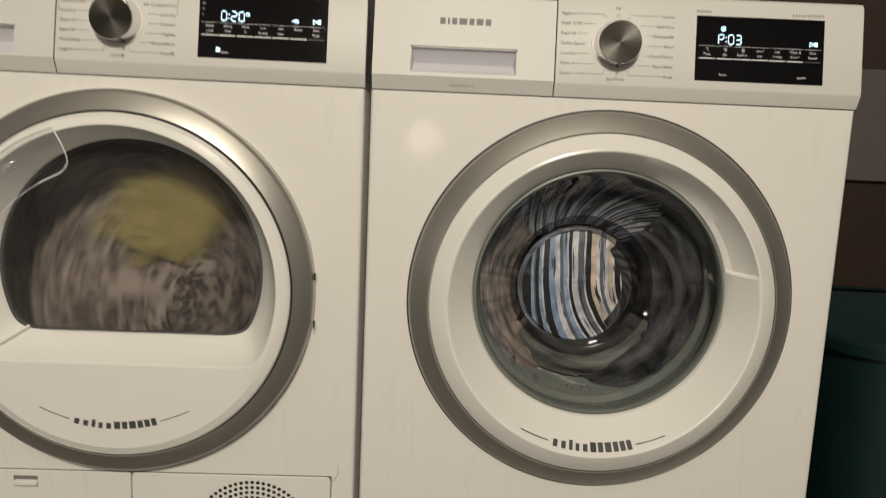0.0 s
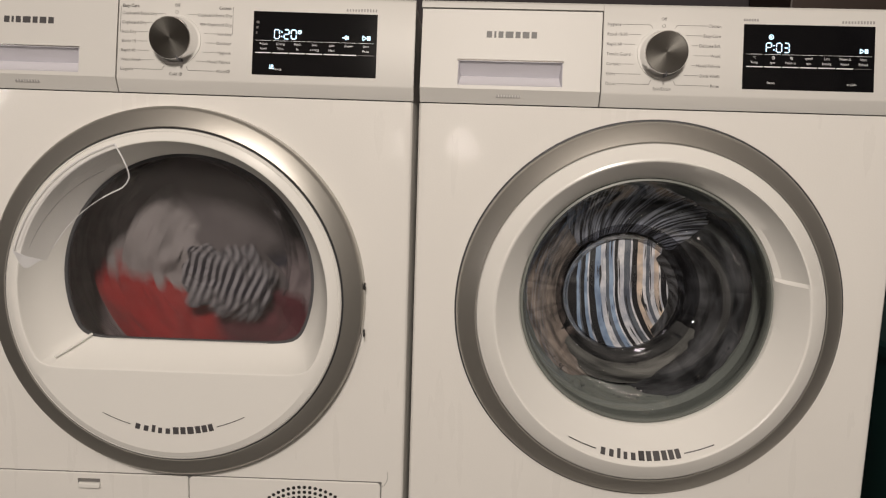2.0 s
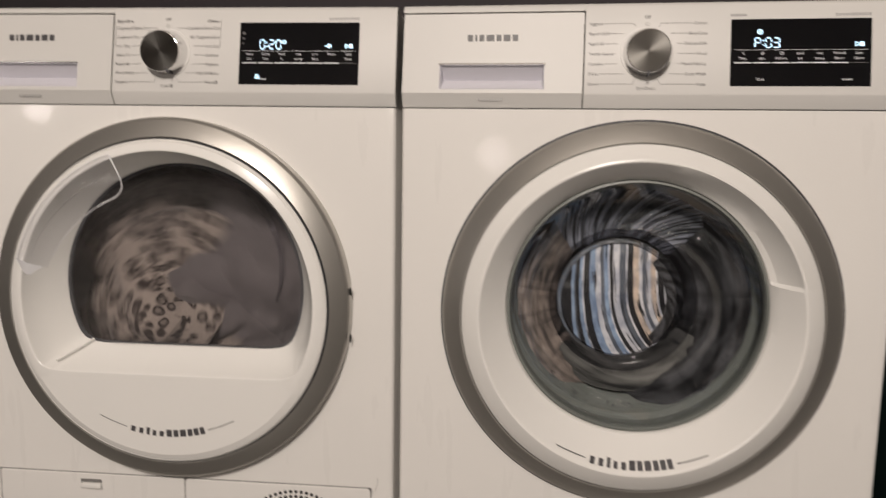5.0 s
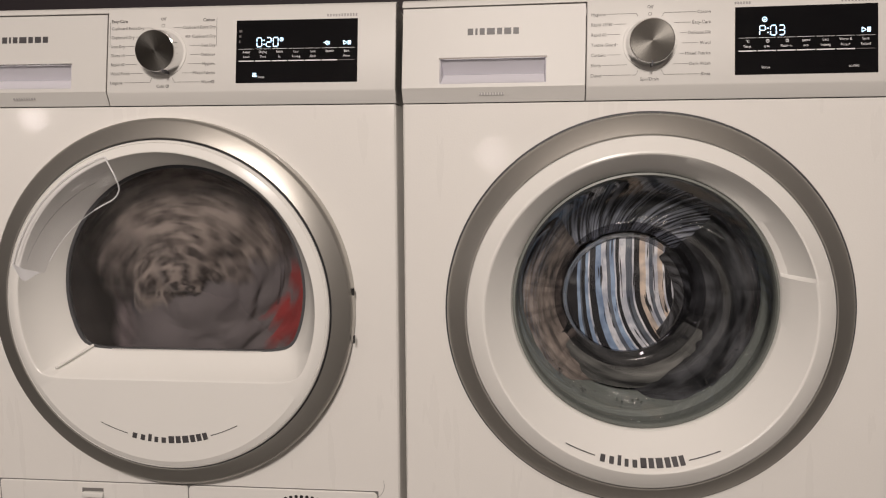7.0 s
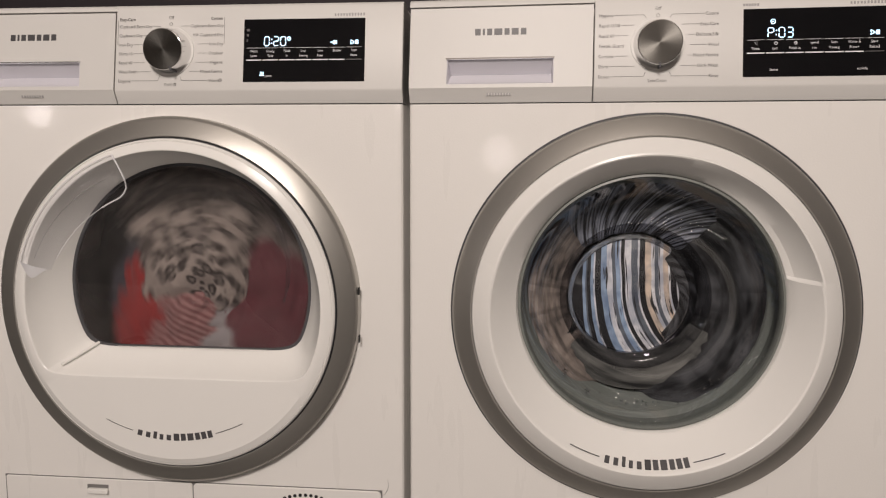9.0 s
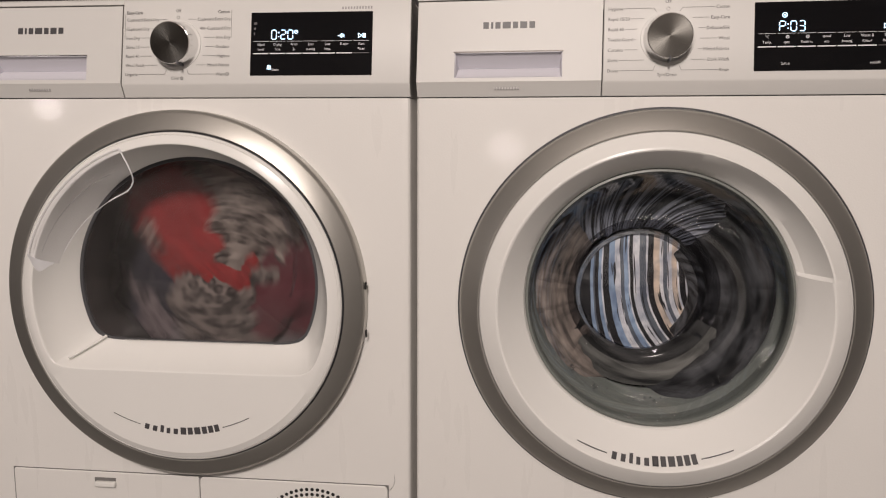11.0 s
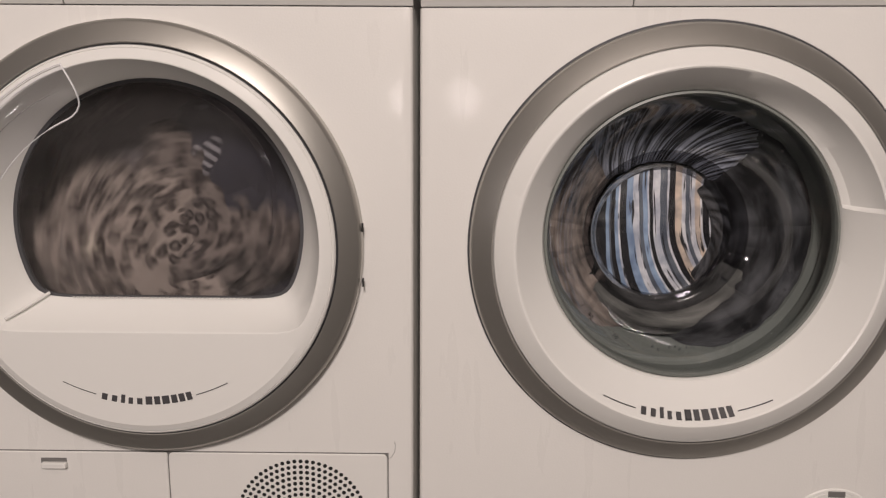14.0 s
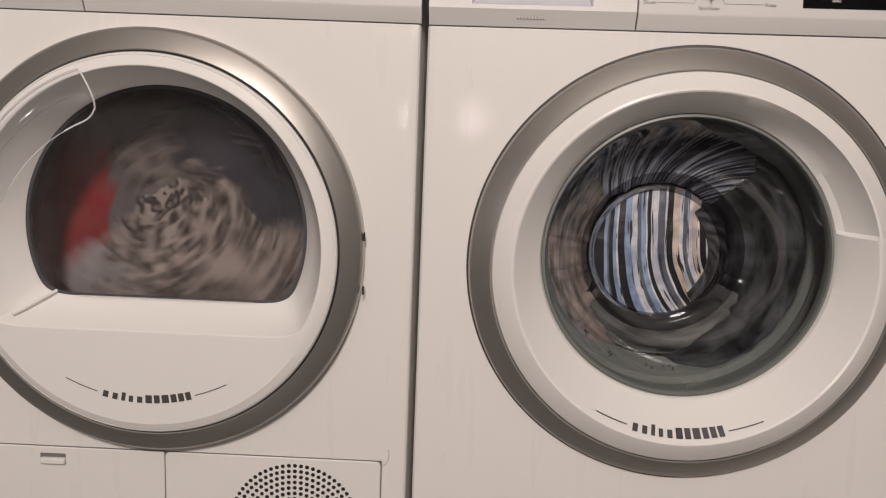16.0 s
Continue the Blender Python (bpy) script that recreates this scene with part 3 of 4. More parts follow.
part("lower_seam", boxed(0.0335, WIDE - 0.0295, -0.0007, 0.002, 0.045, 0.2142), shade_grey, dryer)
flap = plate(0.0350, 0.3055, 0.046, 0.2130, enamel, "filter_flap", "white lint and condenser flap", r=0.003)
grille = plate(0.3068, WIDE - 0.0310, 0.046, 0.2130, enamel, "vent_grille", "white grille with round air holes", r=0.006)
part("flap_catch", boxed(0.1550, 0.1855, -0.0028, 0.001, 0.1950, 0.2052), shade_grey, flap)
part("catch_tongue", boxed(0.1565, 0.1862, -0.0075, -0.001, 0.1930, 0.2005, bevel=0.0016), plastic, flap)
VX, VZ = 0.4640, 0.126
hole_mesh = None
lower = bmesh.new()
for k in range(0, 12):
    n = max(1, 6 * k)
    for i in range(n):
        a = 2 * math.pi * (i + 0.5 * (k % 2)) / n
        at = (VX + 0.00705 * k * math.cos(a), 0, VZ + 0.00705 * k * math.sin(a))
        if at[2] < 0.108:
            skin(lower, [circle(0.0025, -0.0023, at[0], at[2], 8), circle(0.0022, -0.0026, at[0], at[2], 8)], cap_last=True)
            continue
        if hole_mesh is None:
            o = part("air_hole", lathe([(0.0025, -0.0023), (0.0022, -0.0027), (0.0020, -0.0025)], 0, 0, 10, cap_last=True), hole_mat, grille)
            hole_mesh = o.data
        else:
            o = new("air_hole", hole_mesh)
            o.parent = grille
        o.location = at
tagged(part("air_holes", lower, hole_mat, grille), kind="stuff")

hair = [(WIDE - 0.031, -0.0004, 0.2060), (WIDE - 0.026, -0.0006, 0.2095), (WIDE - 0.0225, -0.0006, 0.2150), (WIDE - 0.0212, -0.0005, 0.2220), (WIDE - 0.0222, -0.0004, 0.2290)]
part("lint_hair", tube([Vector(p) for p in hair], 0.00022, 4), print_grey, dryer, "fine dark hair clinging to the front")

# moulded step of the inner glass, a curved bead behind the window
bead = []
for k in range(41):
    a = radians(88 - 108 * k / 40)
    wide = 0.0036 * math.sin(math.pi * min(0.97, max(0.04, k / 40))) ** 0.6 + 0.0006
    bead.append([(WX - 0.010 + (0.138 + wide * math.cos(q)) * math.cos(a), 0.050 + 0.0016 * math.sin(q), WZ + 0.024 + (0.138 + wide * math.cos(q)) * math.sin(a)) for q in (i * math.pi / 5 for i in range(10))])
part("glass_step", skin(bmesh.new(), bead, cap_first=True, cap_last=True), clear, d_door, "clear moulded step of the glass")

# drum of the dryer, open to the front
drum_pivot = new("drum")
drum_pivot.parent = dryer
drum_pivot.location = (WX, 0, WZ - 0.006)
part("drum_shell", lathe([(0.205, 0.052), (0.262, 0.075), (0.265, 0.45), (0.258, 0.47), (0.10, 0.475), (0.004, 0.478)], 0, 0, 96, cap_last=True), steel, drum_pivot)
for k in range(3):
    bm = skin(bmesh.new(), [[(-0.035, y, 0.262), (-0.018, y, 0.225), (0.0, y, 0.212), (0.018, y, 0.225), (0.035, y, 0.262)] for y in (0.08, 0.10, 0.44, 0.46)], closed=False)
    bmesh.ops.transform(bm, matrix=Matrix.Rotation(radians(120 * k), 4, "Y"), verts=bm.verts)
    part("lifter", bm, plastic, drum_pivot, "pale drum lifter")
part("door_throat", skin(bmesh.new(), [dee(0.171, 0.028, WX, WZ, 0.392), circle(0.205, 0.050, WX, WZ - 0.006), circle(0.212, 0.052, WX, WZ - 0.006)]), tray_mat, dryer)

# ------------------------------------------------ washing machine
washer = thing("washing_machine", pose(0.003, 0, 0), "white front-loading washing machine with a silver-ringed porthole door", "washing machine", "laundry machines")
PX, PZ = 0.3008, 0.4645
housing(washer, PX, PZ, 0.215)
control_panel(washer, 0.8500)
dial(washer, -2)
dial_legend(washer, ["Hygiene", "Rapid 15/30", "Rapid 60", "Textile Guard", "Curtains", "Shirts", "Duvet"],
            ["Cotton", "Easy-Care", "Delicate/Silk", "Wool", "Mixed Fabrics", "Dark Wash", "Rinse"], "Off", "Spin/Drain", None, -0.0018)
glass = display(washer, "P03", 0.4310, [("\u00b0C", "Temp."), ("", "rpm"), ("", "Finish in"), ("speed", "eco"), ("Less", "Ironing"), ("Water &", "Rinse+"), ("Start", "Reload")], [("Status", 0.4245, 0.7575), ("ecoInfo", 0.5185, 0.7575)])
part("phase_sign", leaned(ring_flat(stroke(bmesh.new(), [(0.4268, 0.8125), (0.4290, 0.8125)], 0.0014), 0.4280, 0.8125, 0.0030, 0.0008), 0.0013), led, glass, smooth=False)
for x in (0.4528, 0.4313):
    part("key_sign", leaned(clock_sign(x, 0.7875, 0.0019), 0.0013), print_pale, glass, smooth=False)
for i in range(6):
    part("series_block", leaned(boxed(0.3950 + i * 0.0031, 0.3972 + i * 0.0031, -0.0002, 0.0004, 0.8312, 0.8342)), series_grey, washer)

w_door = part("door", lathe([(0.2438, 0.0006, 0, -0.0016), (0.2438, -0.0035, 0, -0.0016), (0.2420, -0.0075, 0, -0.0016), (0.2396, -0.0095, 0, -0.0016), (0.2192, -0.0205, 0, -0.0014), (0.2176, -0.0203, 0, -0.0013)], PX, PZ), silver, washer, "silver door ring")
part("door_edge", lathe([(0.2438, 0.0012), (0.2462, 0.0004), (0.2462, -0.0012), (0.2438, -0.0018)], PX, PZ - 0.0010), seam_mat, w_door)


def scoop(a):
    """How deep the grip hollow is at the angle a."""
    if a < 15 or a > 78:
        return 0.0
    return min(1.0, (78 - a) / 30)


rows = []
prof = [(0.2176, -0.0180, 0, -0.0013), (0.2160, -0.0215, 0, -0.0012), (0.2128, -0.0240, 0, -0.0010), (0.1965, -0.0358, -0.0005, 0.001), (0.1940, -0.0366, -0.0005, 0.001), (0.1918, -0.0355, -0.0005, 0.0015),
        (0.1815, -0.0235, -0.0005, 0.004), (0.1715, -0.0110, -0.0002, 0.007), (0.1630, -0.0010, 0.0, 0.0105), (0.1610, 0.0045, 0.0, 0.0115)]
SEG = 240
for j, (r, y, sx, sz) in enumerate(prof):
    row = []
    for i in range(SEG):
        a = 360 * i / SEG
        dip = scoop(a) * (0, 0, 0, 0, 0.001, 0.004, 0.009, 0.007, 0.001, 0)[j]
        row.append((PX + sx + r * math.cos(radians(a)), y + dip, PZ + sz + r * math.sin(radians(a))))
    rows.append(row)
part("door_bezel", skin(bmesh.new(), rows), plastic, w_door, "white plastic door ring with a grip hollow")
GX, GZ = PX, PZ + 0.0118
bowl_prof = [(0.1600, 0.0048), (0.1560, 0.0035), (0.1530, 0.0090), (0.1460, 0.0300, -0.001, -0.001), (0.1330, 0.0520, -0.003, -0.003), (0.1140, 0.0740, -0.006, -0.005), (0.0960, 0.0890, -0.009, -0.007), (0.0830, 0.0970, -0.011, -0.008), (0.0740, 0.0990, -0.011, -0.008), (0.0500, 0.0965, -0.011, -0.008), (0.0200, 0.0950, -0.011, -0.008), (0.003, 0.0948, -0.011, -0.008)]
part("porthole_rim", lathe([(0.1612, 0.0045), (0.1602, 0.0005), (0.1575, -0.0002), (0.1558, 0.0040), (0.1550, 0.0110)], GX, GZ), rubber, w_door, "dark rubber rim")
bowl = part("porthole_bowl", lathe(bowl_prof, GX, GZ, cap_last=True), bowl_glass, w_door, "deep clear glass porthole bowl")
bowl.visible_shadow = False
# added ring: its dark tint stands for refraction at the bowl's curved corner
shoulder = []
for j in range(13):
    f = j / 12
    shoulder.append((0.1000 - 0.0225 * f, 0.0855 + 0.0125 * f ** 0.7 - 0.0060 * math.sin(math.pi * f) ** 1.5, -0.0075 - 0.0040 * f, -0.006 - 0.002 * f))
part("bowl_dark_ring", lathe(shoulder, GX, GZ), edge_shade_glass, bowl, "added dark ring for the shade at the bowl's curved edge").visible_shadow = False
part("door_gasket", lathe([(0.1600, 0.0060), (0.1630, 0.0250), (0.1600, 0.0420), (0.1640, 0.0460), (0.1550, 0.0540), (0.1480, 0.0700), (0.1390, 0.0860), (0.1400, 0.0960), (0.1900, 0.1000)], GX, GZ), rubber, washer, "grey rubber door gasket")
part("drum", lathe([(0.185, 0.1000), (0.238, 0.112), (0.240, 0.40), (0.230, 0.42), (0.01, 0.43)], GX, GZ, 96, cap_last=True), steel, washer, "perforated steel drum")
drop_rnd = random.Random(11)
drop_mesh = None
for i in range(70):
    a = radians(drop_rnd.uniform(215, 345) if i < 55 else drop_rnd.uniform(20, 70))
    f = drop_rnd.uniform(0.15, 0.8)
    p0, p1 = (bowl_prof[3] + (0, 0))[:4], (bowl_prof[4] + (0, 0))[:4]
    r, y, sx, sz = [u + (v - u) * f for u, v in zip(p0, p1)]
    if drop_mesh is None:
        bm = bmesh.new()
        bmesh.ops.create_icosphere(bm, subdivisions=1, radius=1)
        o = part("water_drop", bm, clear, bowl)
        drop_mesh = o.data
    else:
        o = new("water_drop", drop_mesh)
        o.parent = bowl
    k = drop_rnd.uniform(0.0006, 0.0019)
    o.scale = (k, k * 0.6, k * drop_rnd.uniform(0.8, 1.5))
    o.location = (GX + sx + (r - 0.001) * math.cos(a), y - 0.0006, GZ + sz + (r - 0.001) * math.sin(a))


def on_cone(bm):
    """Lays a flat piece onto the sloping inner ring of the door."""
    rr = [(p[0] - p[3], p[1]) for p in prof[3:]]
    for v in bm.verts:
        d = math.hypot(v.co.x - PX, v.co.z - PZ)
        for (r0, y0), (r1, y1) in zip(rr, rr[1:]):
            if r1 <= d <= r0:
                v.co.y = y0 + (y1 - y0) * (r0 - d) / (r0 - r1) - 0.0009
    return bm


curved_mark(w_door, PX, 0.2778, -0.0225, mark_grey, on_cone)
drain = part("drain_cover", lathe([(0.0520, 0.001), (0.0520, -0.0006), (0.0508, -0.0016), (0.0480, -0.0018), (0.0478, -0.0008), (0.0466, -0.0008), (0.0464, -0.0018), (0.001, -0.0022)], 0.486, 0.1345, 64, cap_last=True), plastic, washer, "round white drain filter cover")
part("cover_latch", boxed(0.4765, 0.4955, -0.0032, 0.0, 0.1765, 0.1835, bevel=0.0008), shade_grey, drain)

# ---------------------------------------------------------------- laundry


def cloth(name, colour, pattern="", dark=(0.02, 0.015, 0.012)):
    m = bpy.data.materials.new(name)
    m.use_nodes = True
    nt = m.node_tree
    b = nt.nodes["Principled BSDF"]
    b.inputs["Roughness"].default_value = 0.9
    b.inputs["Sheen Weight"].default_value = 0.2
    tc = nt.nodes.new("ShaderNodeTexCoord")
    n = nt.nodes.new("ShaderNodeTexNoise")
    n.inputs["Scale"].default_value, n.inputs["Detail"].default_value = 30, 8
    nt.links.new(tc.outputs["Object"], n.inputs["Vector"])
    mix = nt.nodes.new("ShaderNodeMix")
    mix.data_type = "RGBA"
    mix.inputs["A"].default_value = (*[c * 0.75 for c in colour], 1)
    mix.inputs["B"].default_value = (*[min(1, c * 1.2) for c in colour], 1)
    nt.links.new(n.outputs["Fac"], mix.inputs["Factor"])
    last = mix.outputs["Result"]
    if pattern == "leopard":
        v = nt.nodes.new("ShaderNodeTexVoronoi")
        v.inputs["Scale"].default_value = 62
        warp = nt.nodes.new("ShaderNodeTexNoise")
        warp.inputs["Scale"].default_value = 60
        add = nt.nodes.new("ShaderNodeMix")
        add.data_type = "RGBA"
        add.blend_type = "LINEAR_LIGHT"
        add.inputs["Factor"].default_value = 0.006
        nt.links.new(tc.outputs["Object"], warp.inputs["Vector"])
        nt.links.new(tc.outputs["Object"], add.inputs["A"])
        nt.links.new(warp.outputs["Color"], add.inputs["B"])
        nt.links.new(add.outputs["Result"], v.inputs["Vector"])
        ramp = nt.nodes.new("ShaderNodeValToRGB")
        e = ramp.color_ramp.elements
        e[0].position, e[0].color = 0.0, (0.5, 0.5, 0.5, 1)
        e[1].position, e[1].color = 0.62, (0, 0, 0, 1)
        for p, c in ((0.22, 0.5), (0.28, 1.0), (0.46, 1.0), (0.52, 0.0)):
            k = e.new(p)
            k.color = (c, c, c, 1)
        nt.links.new(v.outputs["Distance"], ramp.inputs[0])
        m2 = nt.nodes.new("ShaderNodeMix")
        m2.data_type = "RGBA"
        m2.inputs["B"].default_value = (*dark, 1)
        nt.links.new(ramp.outputs[0], m2.inputs["Factor"])
        nt.links.new(last, m2.inputs["A"])
        last = m2.outputs["Result"]
    if pattern in ("stripes", "ribs"):
        w = nt.nodes.new("ShaderNodeTexWave")
        w.inputs["Scale"].default_value, w.inputs["Distortion"].default_value = (28, 1.2) if pattern == "stripes" else (34, 0.5)
        nt.links.new(tc.outputs["Object"], w.inputs["Vector"])
        ramp = nt.nodes.new("ShaderNodeValToRGB")
        ramp.color_ramp.elements[0].position, ramp.color_ramp.elements[1].position = 0.45, 0.55
        nt.links.new(w.outputs["Color"], ramp.inputs[0])
        m2 = nt.nodes.new("ShaderNodeMix")
        m2.data_type = "RGBA"
        m2.inputs["B"].default_value = (*dark, 1)
        nt.links.new(ramp.outputs[0], m2.inputs["Factor"])
        nt.links.new(last, m2.inputs["A"])
        last = m2.outputs["Result"]
    nt.links.new(last, b.inputs["Base Color"])
    k = nt.nodes.new("ShaderNodeBump")
    k.inputs["Strength"].default_value, k.inputs["Distance"].default_value = 0.4, 0.003
    nt.links.new(n.outputs["Fac"], k.inputs["Height"])
    nt.links.new(k.outputs["Normal"], b.inputs["Normal"])
    return m


def bundle(name, size, seed, mat, label):
    """A crumpled garment: a sheet rolled into a lump, with folds."""
    bm = bmesh.new()
    bmesh.ops.create_icosphere(bm, subdivisions=5, radius=1)
    off = Vector((seed * 7.3, seed * 3.1, seed * 5.7))
    for v in bm.verts:
        d = v.co.normalized()
        big = noise.noise(d * 1.3 + off) * 0.45
        fold = abs(noise.noise(d * 2.2 + off * 2)) * 0.36 - 0.1
        fine = (0.5 - abs(noise.noise(Vector((d.x * 3, d.y * 3, d.z * 6)) + off * 3))) * 0.14 + noise.noise(d * 11 + off) * 0.025
        v.co = Vector((d.x * size[0], d.y * size[1], d.z * size[2])) * (1 + big + fold + fine)
    return tagged(link(name, bm, mat), label, "laundry", "laundry in the dryer")


def in_drum(t, angle, reach, depth):
    """Place inside the dryer's drum, from a clock angle and a reach from its axle."""
    a = radians(angle)
    return Vector((WX - 0.10 * (depth - 0.02) + reach * math.cos(a), depth + 0.015, WZ - 0.004 - 0.02 * depth + reach * math.sin(a)))


leopard = bundle("leopard_print_throw", (0.138, 0.060, 0.124), 1, cloth("leopard_cloth", (0.36, 0.315, 0.275), "leopard", (0.035, 0.025, 0.022)), "beige leopard-print throw tumbling in the dryer")
leopard_end = bundle("leopard_print_shirt", (0.126, 0.067, 0.109), 9, cloth("leopard_cloth_dark", (0.215, 0.185, 0.165), "leopard", (0.035, 0.027, 0.025)), "brown leopard-print shirt tumbling in the dryer")
red = bundle("red_shirt", (0.118, 0.034, 0.060), 2, cloth("red_cloth", (0.33, 0.022, 0.022)), "bright red cotton shirt tumbling in the dryer")
maroon = bundle("maroon_jumper", (0.112, 0.041, 0.095), 3, cloth("maroon_cloth", (0.12, 0.022, 0.032)), "dark maroon jumper tumbling in the dryer")
white = bundle("white_top", (0.075, 0.037, 0.062), 4, cloth("white_cloth", (0.34, 0.325, 0.325)), "pale grey-white top tumbling in the dryer")
navy = bundle("navy_trousers", (0.143, 0.052, 0.130), 5, cloth("navy_cloth", (0.035, 0.035, 0.05)), "dark navy trousers tumbling in the dryer")
grey = bundle("grey_jumper", (0.133, 0.052, 0.111), 6, cloth("grey_cloth", (0.15, 0.138, 0.142)), "dark grey jumper tumbling in the dryer")
yellow = bundle("yellow_towel", (0.082, 0.036, 0.068), 7, cloth("yellow_cloth", (0.33, 0.295, 0.11)), "dull yellow towel tumbling in the dryer")
blanket = bundle("taupe_blanket", (0.205, 0.05, 0.185), 13, cloth("taupe_cloth", (0.27, 0.23, 0.235), "leopard", (0.08, 0.066, 0.07)), "large taupe patterned blanket tumbling in the dryer")
striped = bundle("striped_jersey", (0.062, 0.037, 0.056), 8, cloth("striped_cloth", (0.33, 0.33, 0.35), "stripes", (0.02, 0.02, 0.03)), "black and white striped top tumbling in the dryer")
pink = bundle("pink_ribbed_cardigan", (0.076, 0.030, 0.056), 21, cloth("pink_ribbed_cloth", (0.36, 0.19, 0.18), "ribs", (0.20, 0.075, 0.075)), "dusty pink ribbed cardigan tumbling in the dryer")

BLANKET = [(k * 0.5, (200 - 173 * k) % 360, 0.045, 0.185) for k in range(33)]
